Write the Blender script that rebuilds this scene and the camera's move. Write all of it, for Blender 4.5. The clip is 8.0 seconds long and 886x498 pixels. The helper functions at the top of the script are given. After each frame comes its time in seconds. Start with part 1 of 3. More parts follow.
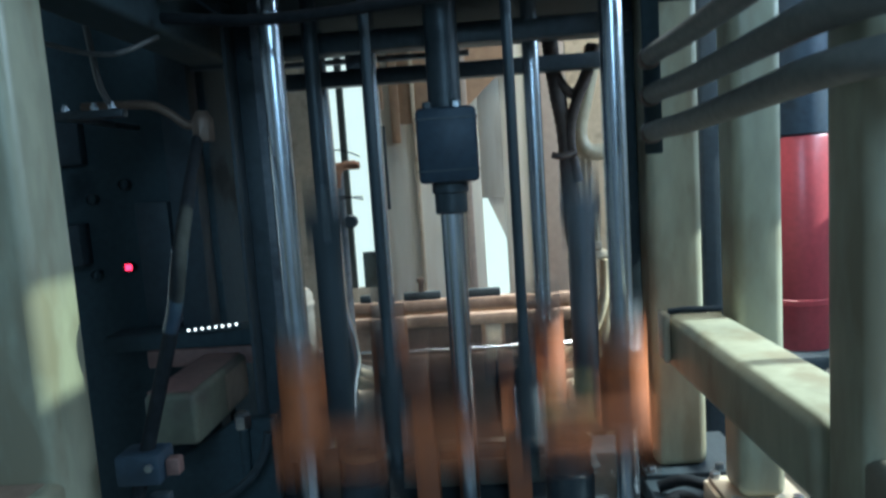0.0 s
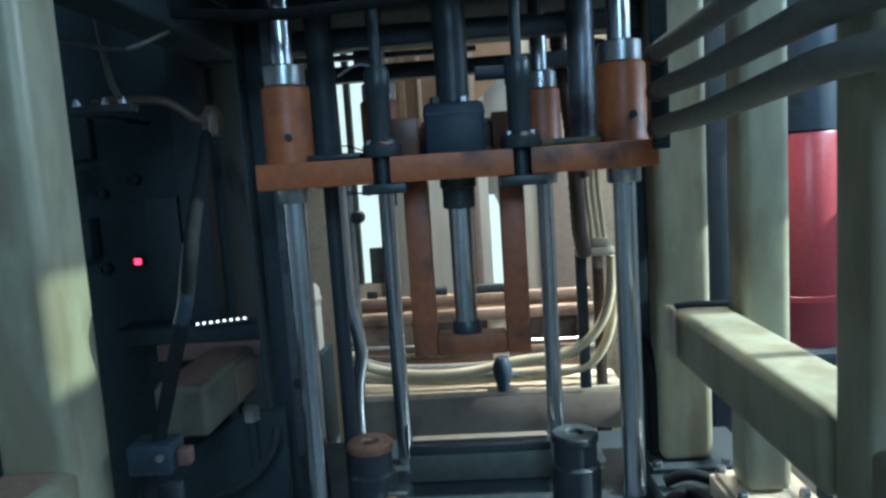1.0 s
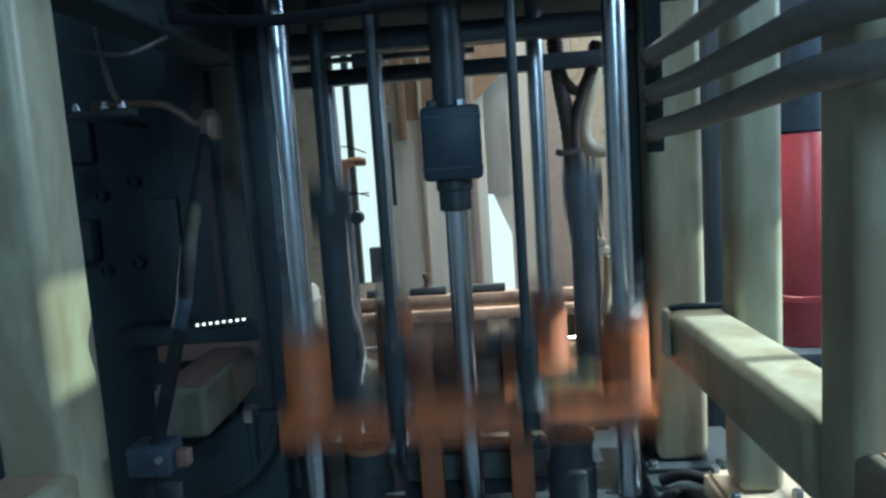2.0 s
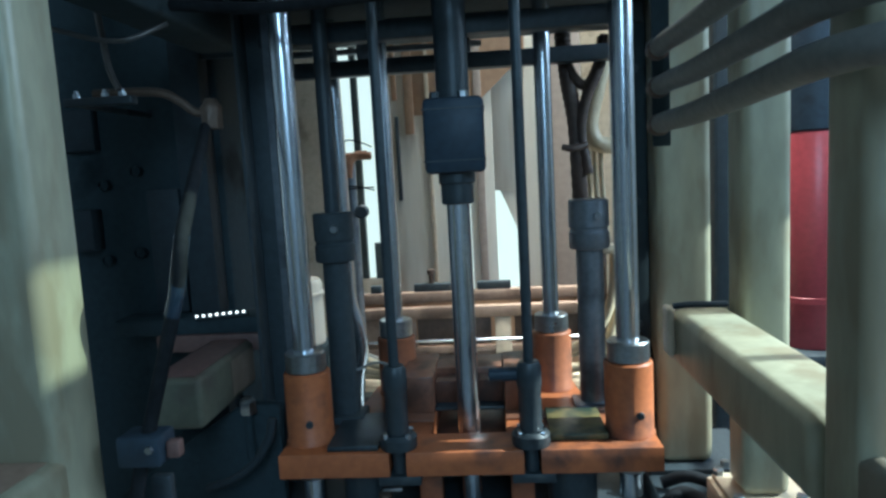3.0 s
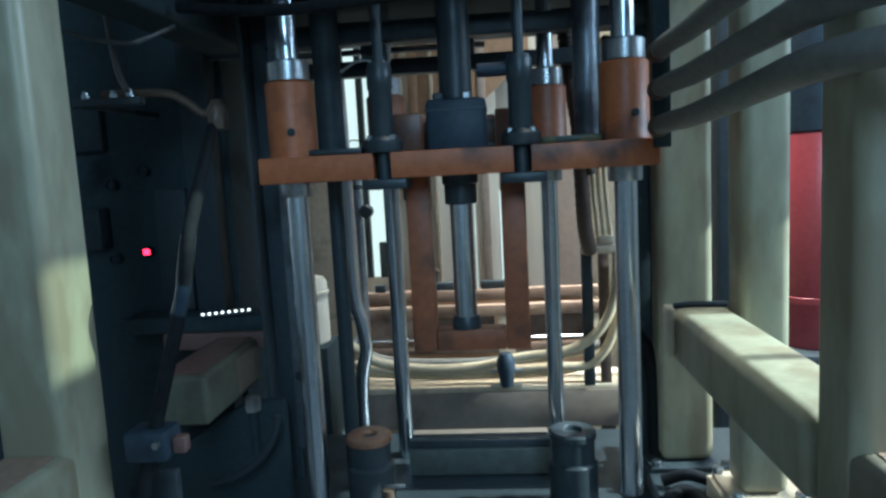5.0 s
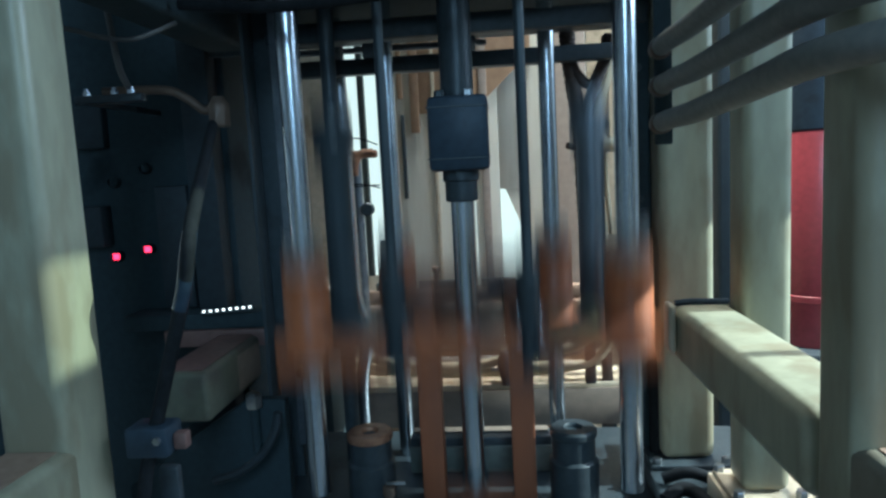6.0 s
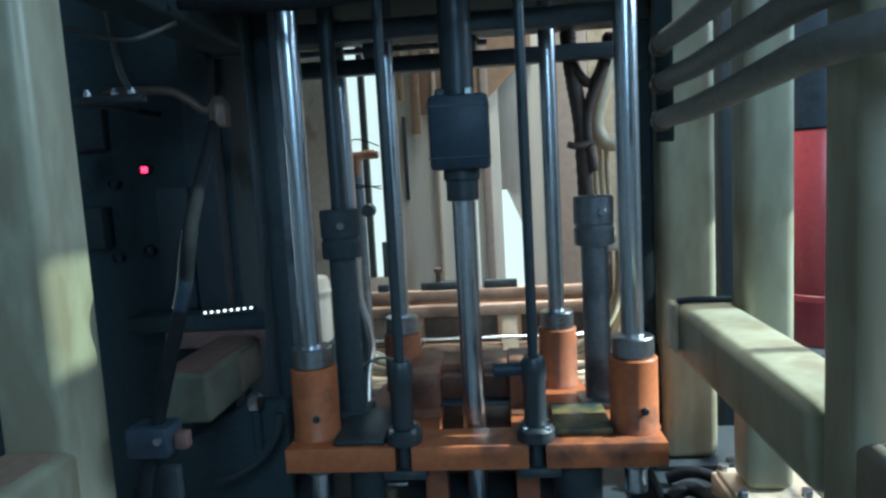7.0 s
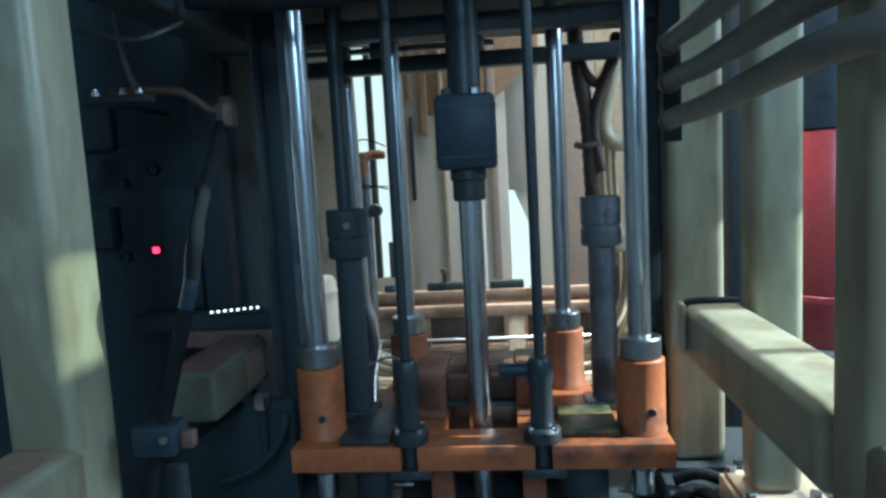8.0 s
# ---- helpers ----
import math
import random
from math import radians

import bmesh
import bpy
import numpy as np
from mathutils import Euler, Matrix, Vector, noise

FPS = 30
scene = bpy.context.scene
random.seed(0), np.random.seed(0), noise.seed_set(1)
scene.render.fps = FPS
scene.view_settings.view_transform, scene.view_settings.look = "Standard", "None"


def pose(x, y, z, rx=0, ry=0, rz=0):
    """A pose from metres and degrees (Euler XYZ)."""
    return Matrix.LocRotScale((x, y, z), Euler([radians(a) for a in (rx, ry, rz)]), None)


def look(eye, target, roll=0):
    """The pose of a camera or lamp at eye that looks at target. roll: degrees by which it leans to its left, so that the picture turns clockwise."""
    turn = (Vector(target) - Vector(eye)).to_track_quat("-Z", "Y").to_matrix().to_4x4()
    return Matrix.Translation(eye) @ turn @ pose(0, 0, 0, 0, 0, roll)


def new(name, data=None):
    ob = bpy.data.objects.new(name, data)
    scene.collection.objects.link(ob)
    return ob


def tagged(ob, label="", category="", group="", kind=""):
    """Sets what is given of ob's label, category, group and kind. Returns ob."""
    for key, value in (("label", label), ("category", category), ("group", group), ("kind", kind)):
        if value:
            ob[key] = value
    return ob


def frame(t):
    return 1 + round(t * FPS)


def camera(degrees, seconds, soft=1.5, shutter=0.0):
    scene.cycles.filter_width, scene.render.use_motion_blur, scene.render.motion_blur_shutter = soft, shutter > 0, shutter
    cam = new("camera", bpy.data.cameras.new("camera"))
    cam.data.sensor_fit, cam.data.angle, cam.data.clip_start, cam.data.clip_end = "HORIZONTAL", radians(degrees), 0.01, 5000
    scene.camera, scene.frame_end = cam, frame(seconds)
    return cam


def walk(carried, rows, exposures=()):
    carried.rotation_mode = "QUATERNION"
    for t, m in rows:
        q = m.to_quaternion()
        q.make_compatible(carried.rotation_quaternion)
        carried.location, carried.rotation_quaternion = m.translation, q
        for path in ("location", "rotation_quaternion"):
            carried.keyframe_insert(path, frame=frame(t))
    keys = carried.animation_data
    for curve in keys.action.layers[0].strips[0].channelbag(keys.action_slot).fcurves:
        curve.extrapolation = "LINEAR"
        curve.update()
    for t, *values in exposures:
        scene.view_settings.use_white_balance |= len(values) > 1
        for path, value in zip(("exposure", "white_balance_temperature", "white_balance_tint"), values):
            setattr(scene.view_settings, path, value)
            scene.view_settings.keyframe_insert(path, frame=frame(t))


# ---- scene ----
cam = camera(66.4, 8.0, soft=2.6, shutter=2.4)
walk(cam, [
    (0.0, pose(-0.0344, 0.0068, 1.4169, 83.799, 3.827, 2.227)),
    (0.5, pose(-0.0290, 0.0124, 1.4118, 83.311, 3.904, 2.501)),
    (1.0, pose(-0.0394, -0.0008, 1.4108, 83.665, 3.733, 2.670)),
    (1.5, pose(-0.0338, -0.0174, 1.4251, 83.490, 3.926, 2.580)),
    (3.0, pose(-0.0085, 0.0096, 1.4096, 83.331, 3.097, 3.885)),
    (3.5, pose(-0.0001, 0.0020, 1.4035, 83.439, 2.937, 4.024)),
    (4.0, pose(0.0005, 0.0007, 1.4050, 83.538, 3.184, 3.994)),
    (4.5, pose(-0.0021, -0.0036, 1.4122, 83.381, 3.123, 4.199)),
    (6.0, pose(-0.0023, -0.0049, 1.4069, 83.268, 2.928, 4.462)),
    (6.5, pose(-0.0022, -0.0032, 1.4033, 83.320, 3.157, 4.569)),
    (7.0, pose(-0.0011, -0.0011, 1.3987, 83.544, 3.221, 4.621)),
    (7.5, pose(-0.0006, 0.0011, 1.3981, 83.416, 3.440, 4.883)),
    (8.0, pose(-0.0004, 0.0011, 1.3959, 83.670, 3.164, 5.212)),
], exposures=[(0.0, 1.04, 4900, -1), (8.0, 1.04, 4900, -1)])

# ---- light: sun through openings on one side of the hall, plus area lamps ----
SUN_FROM = Vector((0.82, 0.0, 0.574)).normalized()   # towards the sun
world = bpy.data.worlds.new("hall_sky")
world.use_nodes = True
scene.world = world
sky = world.node_tree.nodes.new("ShaderNodeTexSky")
sky.sky_type, sky.sun_disc = "NISHITA", False
sky.sun_elevation = math.asin(SUN_FROM.z)
sky.sun_rotation = math.atan2(SUN_FROM.x, SUN_FROM.y)
background = world.node_tree.nodes["Background"]
background.inputs["Strength"].default_value = 0.12
world.node_tree.links.new(sky.outputs[0], background.inputs[0])

sun_lamp = new("sun", bpy.data.lights.new("sun", "SUN"))
sun_lamp.data.energy, sun_lamp.data.angle, sun_lamp.data.color = 5.0, radians(0.35), (1.0, 0.95, 0.76)
sun_lamp.matrix_world = look(SUN_FROM * 20, (0, 0, 0))


def area_light(x, y, z, target, w, h, watts, colour, spread=180):
    lamp = new("area_daylight", bpy.data.lights.new("area_daylight", "AREA"))
    lamp.data.shape, lamp.data.size, lamp.data.size_y = "RECTANGLE", w, h
    lamp.data.energy, lamp.data.color = watts, colour
    lamp.data.spread = radians(spread)
    lamp.matrix_world = look((x, y, z), target)
    return lamp


area_light(2.58, 1.2, 2.575, (0, 1.2, 1.2), 1.9, 0.52, 26, (0.86, 0.95, 1.0))    # side window
area_light(0.55, -2.4, 2.9, (0.0, 1.2, 1.2), 0.8, 1.3, 18, (0.74, 0.92, 1.0))  # added fill from behind; no window known there
area_light(0.5, 2.33, 4.35, (0.35, 2.32, 0.0), 1.6, 0.5, 20, (1.0, 0.84, 0.64), 40)  # skylight strip


# ---- materials ----
def mat(name, base, other=None, rough=0.5, metal=0.0, grain=40.0, stain=4.0, bump=0.15, dirt=None, dirt_at=0.6, spread=0.12, stretch=1.0, specular=0.5):
    m = bpy.data.materials.new(name)
    m.use_nodes = True
    nt = m.node_tree
    b = nt.nodes["Principled BSDF"]
    other = other or tuple(c * 0.72 for c in base)
    dirt = dirt or tuple(c * 0.35 for c in base)
    co = nt.nodes.new("ShaderNodeTexCoord")

    flow = nt.nodes.new("ShaderNodeMapping")
    flow.inputs["Scale"].default_value = (1, 1, stretch)
    nt.links.new(co.outputs["Object"], flow.inputs["Vector"])

    def noise_node(scale, detail):
        n = nt.nodes.new("ShaderNodeTexNoise")
        n.inputs["Scale"].default_value, n.inputs["Detail"].default_value = scale, detail
        nt.links.new(flow.outputs[0], n.inputs["Vector"])
        return n

    big, fine = noise_node(stain, 5), noise_node(grain, 8)
    ramp = nt.nodes.new("ShaderNodeValToRGB")
    ramp.color_ramp.elements[0].position, ramp.color_ramp.elements[1].position = 0.35, 0.65
    ramp.color_ramp.elements[0].color, ramp.color_ramp.elements[1].color = (*other, 1), (*base, 1)
    nt.links.new(fine.outputs["Fac"], ramp.inputs[0])
    mask = nt.nodes.new("ShaderNodeMapRange")
    mask.inputs[1].default_value, mask.inputs[2].default_value = dirt_at, dirt_at + 0.14
    nt.links.new(big.outputs["Fac"], mask.inputs[0])
    mix = nt.nodes.new("ShaderNodeMix")
    mix.data_type = "RGBA"
    mix.inputs[7].default_value = (*dirt, 1)
    nt.links.new(mask.outputs[0], mix.inputs[0])
    nt.links.new(ramp.outputs[0], mix.inputs[6])
    nt.links.new(mix.outputs[2], b.inputs["Base Color"])
    rr = nt.nodes.new("ShaderNodeMapRange")
    rr.inputs[3].default_value, rr.inputs[4].default_value = max(0.03, rough - spread), min(1, rough + spread)
    nt.links.new(big.outputs["Fac"], rr.inputs[0])
    nt.links.new(rr.outputs[0], b.inputs["Roughness"])
    b.inputs["Metallic"].default_value = metal
    b.inputs["Specular IOR Level"].default_value = specular
    bp = nt.nodes.new("ShaderNodeBump")
    bp.inputs["Strength"].default_value, bp.inputs["Distance"].default_value = bump, 0.002
    nt.links.new(fine.outputs["Fac"], bp.inputs["Height"])
    nt.links.new(bp.outputs[0], b.inputs["Normal"])
    return m


def glow(name, colour, strength):
    m = bpy.data.materials.new(name)
    m.use_nodes = True
    b = m.node_tree.nodes["Principled BSDF"]
    b.inputs["Base Color"].default_value = (*colour, 1)
    b.inputs["Emission Color"].default_value = (*colour, 1)
    b.inputs["Emission Strength"].default_value = strength
    return m


M_POST = mat("olive_cream_paint", (0.385, 0.375, 0.265), (0.31, 0.30, 0.212), 0.44, 0, 30, 13.0, 0.16, (0.265, 0.235, 0.155), 0.48, stretch=0.35)
M_CREAM = mat("cream_paint", (0.58, 0.49, 0.36), (0.50, 0.42, 0.30), 0.48, 0, 45, 9, 0.14, (0.27, 0.21, 0.14), 0.56)
M_WORN = mat("worn_brown_cream", (0.36, 0.255, 0.185), (0.29, 0.20, 0.145), 0.5, 0, 50, 8, 0.15, (0.15, 0.10, 0.07), 0.50)
M_ORANGE = mat("orange_paint", (0.42, 0.138, 0.047), (0.35, 0.112, 0.040), 0.46, 0, 70, 9, 0.18, (0.10, 0.043, 0.028), 0.52)
# Carriage orange darkened for shade: hanging yoke and rear bushings.
M_ORANGE_DIM = mat("orange_dimmed_for_shade", (0.34, 0.118, 0.050), (0.27, 0.094, 0.042), 0.48, 0, 60, 9, 0.2, (0.13, 0.06, 0.035), 0.50)
M_BROWNED = mat("browned_orange", (0.23, 0.105, 0.062), (0.18, 0.082, 0.049), 0.40, 0, 60, 14, 0.15, (0.09, 0.045, 0.03), 0.46)
# Dark brown for the recess, with its shade put into the colour.
M_RECESS = mat("recess_brown", (0.11, 0.050, 0.032), (0.08, 0.038, 0.026), 0.40, 0, 60, 12, 0.2, (0.03, 0.02, 0.018), 0.50)
M_CHROME = mat("hard_chrome", (0.70, 0.74, 0.80), (0.60, 0.64, 0.70), 0.25, 1.0, 90, 6, 0.03, (0.45, 0.46, 0.50), 0.66, 0.06)
M_STEEL = mat("machined_steel", (0.50, 0.52, 0.54), (0.40, 0.42, 0.44), 0.32, 1.0, 120, 9, 0.1, (0.16, 0.16, 0.16), 0.62)
M_GREY = mat("grey_steel_bar", (0.25, 0.275, 0.31), (0.20, 0.22, 0.25), 0.40, 0.7, 70, 8, 0.12, (0.08, 0.085, 0.10), 0.54)
M_BLACK = mat("oily_black_steel", (0.044, 0.056, 0.065), (0.034, 0.044, 0.052), 0.42, 0.2, 70, 8, 0.2, (0.012, 0.012, 0.014), 0.6)
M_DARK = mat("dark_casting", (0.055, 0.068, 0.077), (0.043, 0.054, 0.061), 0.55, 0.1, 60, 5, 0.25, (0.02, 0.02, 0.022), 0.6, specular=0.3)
M_BLUE = mat("dark_blue_paint", (0.036, 0.052, 0.074), (0.029, 0.042, 0.060), 0.5, 0.1, 60, 9, 0.2, (0.02, 0.025, 0.03), 0.6, specular=0.3)
M_HOSE = mat("grey_rubber_hose", (0.19, 0.185, 0.165), (0.15, 0.147, 0.133), 0.6, 0, 80, 8, 0.15, (0.12, 0.11, 0.10), 0.62)
M_CHOSE = mat("cream_hose", (0.66, 0.55, 0.36), (0.58, 0.48, 0.31), 0.4, 0, 60, 8, 0.08, (0.34, 0.26, 0.16), 0.64)
# Black; on the head and below the side beam it replaces shade.
M_SHADE = mat("matt_black", (0.037, 0.052, 0.060), (0.030, 0.043, 0.050), 0.72, 0, 60, 6, 0.2, specular=0.2)
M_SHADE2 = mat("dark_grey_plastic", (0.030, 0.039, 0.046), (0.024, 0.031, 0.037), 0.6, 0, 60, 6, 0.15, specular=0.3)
M_LINE = mat("dull_grey_line", (0.075, 0.072, 0.068), (0.06, 0.058, 0.055), 0.5, 0, 60, 8, 0.15)
M_GLOSS = mat("glossy_blue_black", (0.030, 0.046, 0.070), (0.024, 0.038, 0.058), 0.22, 0, 60, 8, 0.08)
M_BRASS = mat("dull_brass", (0.16, 0.115, 0.085), (0.12, 0.088, 0.066), 0.45, 0.4, 60, 12, 0.1)
M_RUBBER = mat("black_rubber", (0.020, 0.022, 0.025), None, 0.8, 0, 80, 8, 0.15, specular=0.1)
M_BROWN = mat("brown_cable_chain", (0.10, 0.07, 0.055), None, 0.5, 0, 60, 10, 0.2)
M_COPPER = mat("rusty_copper", (0.36, 0.20, 0.12), (0.26, 0.14, 0.09), 0.45, 0.5, 70, 12, 0.2)
M_RED = mat("red_paint", (0.33, 0.052, 0.062), (0.27, 0.044, 0.053), 0.35, 0, 60, 5, 0.08, (0.22, 0.02, 0.03), 0.64)
M_WHITE = mat("off_white_panel", (0.72, 0.69, 0.60), (0.65, 0.61, 0.51), 0.5, 0, 30, 7, 0.08, (0.47, 0.40, 0.30), 0.55, stretch=0.12)
M_TAN = mat("plain_tan", (0.50, 0.33, 0.20), (0.44, 0.28, 0.17), 0.6, 0, 40, 3, 0.15)
M_PINK = mat("faded_pinkish_panel", (0.44, 0.36, 0.30), (0.39, 0.32, 0.265), 0.55, 0, 40, 3, 0.08)
M_LIP = mat("brown_grey", (0.22, 0.175, 0.14), (0.18, 0.145, 0.115), 0.5, 0, 40, 6, 0.15)
M_GREEN = mat("grey_green_paint", (0.11, 0.125, 0.11), (0.085, 0.095, 0.085), 0.5, 0, 50, 5, 0.15)
# Browner post paint, darkened so the near beam matches the shaded post.
M_POST_BROWNED = mat("olive_browned_and_darkened", (0.27, 0.245, 0.185), (0.22, 0.20, 0.15), 0.48, 0, 40, 9, 0.16, (0.15, 0.12, 0.085), 0.5)
M_PAD = mat("mottled_yellow_green", (0.19, 0.155, 0.060), (0.15, 0.12, 0.048), 0.45, 0, 50, 14, 0.15, (0.030, 0.045, 0.030), 0.45)
# Shaded copy of the olive post paint, for the rear side beam.
M_POST_SHADED = mat("olive_paint_shaded", (0.125, 0.127, 0.092), (0.098, 0.100, 0.072), 0.5, 0, 40, 9, 0.18, (0.08, 0.07, 0.055), 0.52)
M_CONC = mat("concrete_floor", (0.31, 0.305, 0.29), (0.26, 0.255, 0.245), 0.75, 0, 30, 1.5, 0.3)
M_PLASTER = mat("hall_plaster", (0.62, 0.64, 0.64), (0.56, 0.58, 0.58), 0.8, 0, 25, 1.0, 0.2)
M_ROOF = mat("sheet_roof", (0.22, 0.23, 0.24), (0.18, 0.19, 0.2), 0.6, 0.2, 25, 1.0, 0.1)
M_LED = glow("red_indicator_glow", (1.0, 0.02, 0.06), 2.6)
# Glow that stands for sun glints, not for lamps.
M_BEAD = glow("white_glint_glow", (1.0, 0.93, 0.80), 1.5)
M_RUST = mat("red_brown_primer", (0.17, 0.10, 0.085), (0.13, 0.075, 0.065), 0.55, 0, 60, 6, 0.2)
M_SKY = glow("bright_outdoors", (0.80, 0.80, 0.66), 0.43)


# Tint of an unseen pane, added to weaken the sun on the left post.
M_PANE = bpy.data.materials.new("sun_dimming_glass")
M_PANE.use_nodes = True
pane_tree = M_PANE.node_tree
pane_clear = pane_tree.nodes.new("ShaderNodeBsdfTransparent")
pane_clear.inputs["Color"].default_value = (0.62, 0.64, 0.58, 1)
pane_tree.links.new(pane_clear.outputs[0], pane_tree.nodes["Material Output"].inputs["Surface"])


# ---- mesh helpers ----
def part(name, bm, material, parent=None, label="", smooth=True):
    me = bpy.data.meshes.new(name)
    bmesh.ops.recalc_face_normals(bm, faces=bm.faces)
    bm.to_mesh(me)
    bm.free()
    me.materials.append(material)
    if smooth:
        me.polygons.foreach_set("use_smooth", [True] * len(me.polygons))
        me.set_sharp_from_angle(angle=radians(38))
    ob = new(name, me)
    if parent is not None:
        ob.parent = parent
    if label:
        ob["label"] = label
    return ob


def thing(name, x, y, z, label, category, group="", kind=""):
    e = new(name)
    e.empty_display_size = 0.05
    e.matrix_world = pose(x, y, z)
    return tagged(e, label, category, group, kind)


def box(x0, x1, y0, y1, z0, z1, r=0.004, seg=2, bm=None):
    own = bmesh.new()
    bmesh.ops.create_cube(own, size=1)
    for v in own.verts:
        v.co = Vector(((x0 + x1) / 2 + v.co.x * (x1 - x0), (y0 + y1) / 2 + v.co.y * (y1 - y0), (z0 + z1) / 2 + v.co.z * (z1 - z0)))
    if r:
        bmesh.ops.bevel(own, geom=own.edges[:], offset=r, segments=seg, affect="EDGES", profile=0.5)
    return join(bm, own)


def join(bm, own):
    if bm is None:
        return own
    tmp = bpy.data.meshes.new("tmp")
    own.to_mesh(tmp)
    own.free()
    bm.from_mesh(tmp)
    bpy.data.meshes.remove(tmp)
    return bm


def lathe(profile, x=0, y=0, z=0, seg=32, bm=None, axis="z"):
    """A turned body: profile rows of radius and height; ends are closed where the radius is 0."""
    own = bmesh.new()
    rings = []
    for r, h in profile:
        ring = []
        for i in range(seg if r > 0 else 1):
            a = 2 * math.pi * i / seg
            p = (r * math.cos(a), r * math.sin(a), h)
            p = {"z": p, "x": (p[2], p[0], p[1]), "y": (p[0], p[2], p[1])}[axis]
            ring.append(own.verts.new((p[0] + x, p[1] + y, p[2] + z)))
        rings.append(ring)
    for a, b in zip(rings, rings[1:]):
        for i in range(seg):
            j = (i + 1) % seg
            f = [a[i % len(a)], a[j % len(a)], b[j % len(b)], b[i % len(b)]]
            f = list(dict.fromkeys(f))
            if len(f) > 2:
                own.faces.new(f)
    return join(bm, own)


def rod(r, z0, z1, x=0, y=0, c=0.002, seg=32, bm=None, axis="z"):
    return lathe([(0, z0), (r - c, z0), (r, z0 + c), (r, z1 - c), (r - c, z1), (0, z1)], x, y, 0, seg, bm, axis) if axis == "z" else \
        lathe([(0, z0), (r - c, z0), (r, z0 + c), (r, z1 - c), (r - c, z1), (0, z1)], x, y[0], y[1], seg, bm, axis)


def tube(points, r, seg=12, steps=8, bm=None, ribs=0.0):
    """A hose through the points, smoothed between them."""
    P = [Vector(p) for p in points]
    line = []
    for i in range(len(P) - 1):
        a, b = P[i], P[i + 1]
        p0, p3 = P[i - 1] if i else a * 2 - b, P[i + 2] if i + 2 < len(P) else b * 2 - a
        for k in range(steps):
            t = k / steps
            line.append(0.5 * ((2 * a) + (b - p0) * t + (2 * p0 - 5 * a + 4 * b - p3) * t * t + (3 * a - p0 - 3 * b + p3) * t ** 3))
    line.append(P[-1])
    own = bmesh.new()
    side = Vector((0.3, 0.2, 1)).cross(line[1] - line[0]).normalized()
    rings = []
    for i, p in enumerate(line):
        way = (line[min(i + 1, len(line) - 1)] - line[max(i - 1, 0)]).normalized()
        side = (side - way * side.dot(way)).normalized()
        up = way.cross(side)
        rr = r * (1 + (ribs if i % 2 else 0))
        rings.append([own.verts.new(p + rr * (math.cos(a) * side + math.sin(a) * up)) for a in (2 * math.pi * k / seg for k in range(seg))])
    for a, b in zip(rings, rings[1:]):
        for k in range(seg):
            own.faces.new((a[k], a[(k + 1) % seg], b[(k + 1) % seg], b[k]))
    own.faces.new(rings[0])
    own.faces.new(rings[-1])
    return join(bm, own)


def slab(outline, z0, z1, r=0.003):
    """A plate cut to an outline in x and y."""
    bm = bmesh.new()
    f = bm.faces.new([bm.verts.new((x, y, z0)) for x, y in outline])
    up = bmesh.ops.extrude_face_region(bm, geom=[f])
    for v in up["geom"]:
        if isinstance(v, bmesh.types.BMVert):
            v.co.z = z1
    if r:
        edges = [e for e in bm.edges if abs(e.verts[0].co.z - e.verts[1].co.z) < 1e-6]
        bmesh.ops.bevel(bm, geom=edges, offset=r, segments=2, affect="EDGES", profile=0.5)
    return bm


def bolt(x, y, z, r=0.009, h=0.008, parent=None, material=None, axis="z", name="bolt"):
    bm = lathe([(0, 0), (r, 0), (r, h * 0.8), (r * 0.85, h), (0, h)], seg=6, axis=axis)
    ob = part(name, bm, material or M_STEEL, parent, smooth=False)
    ob.location = (x, y, z)
    return ob


# ---- the hall ----
def wall(name, x0, x1, y0, y1, z0, z1, material=M_PLASTER, label="grey plastered factory hall wall"):
    return tagged(part(name, box(x0, x1, y0, y1, z0, z1, 0.0), material, smooth=False), label, "wall", kind="structure")


tagged(part("floor", box(-4, 2.6, -2.6, 4.6, -0.1, 0, 0), M_CONC, smooth=False), "worn grey concrete factory floor", "floor", kind="structure")
roof = box(-4, 2.7, -2.6, 2.05, 4.4, 4.5, 0)
for x0, x1, y0, y1 in ((-4, 2.7, 2.6, 4.3), (-4, -0.35, 2.05, 2.6), (1.35, 2.7, 2.05, 2.6)):
    box(x0, x1, y0, y1, 4.4, 4.5, 0, bm=roof)
tagged(part("ceiling", roof, M_ROOF, smooth=False), "dark sheet metal hall roof with a skylight strip", "ceiling", kind="structure")
wall("wall_west", -4.1, -4, -2.6, 4.3, 0, 4.4)
for x0, x1, z0, z1 in ((-4, -1.8, 0, 4.4), (0.9, 2.6, 0, 4.4), (-1.8, 0.9, 0, 0.3), (-1.8, 0.9, 3.3, 4.4)):
    wall("wall_north", x0, x1, 4.2, 4.3, z0, z1)
# unseen south wall, with a gap for the added fill lamp
wall("wall_south", -4, 0.0, -2.6, -2.5, 0, 4.4)
wall("wall_south", 1.1, 2.6, -2.6, -2.5, 0, 4.4)
wall("wall_south", 0.0, 1.1, -2.6, -2.5, 0, 2.2)
wall("wall_south", 0.0, 1.1, -2.6, -2.5, 3.6, 4.4)
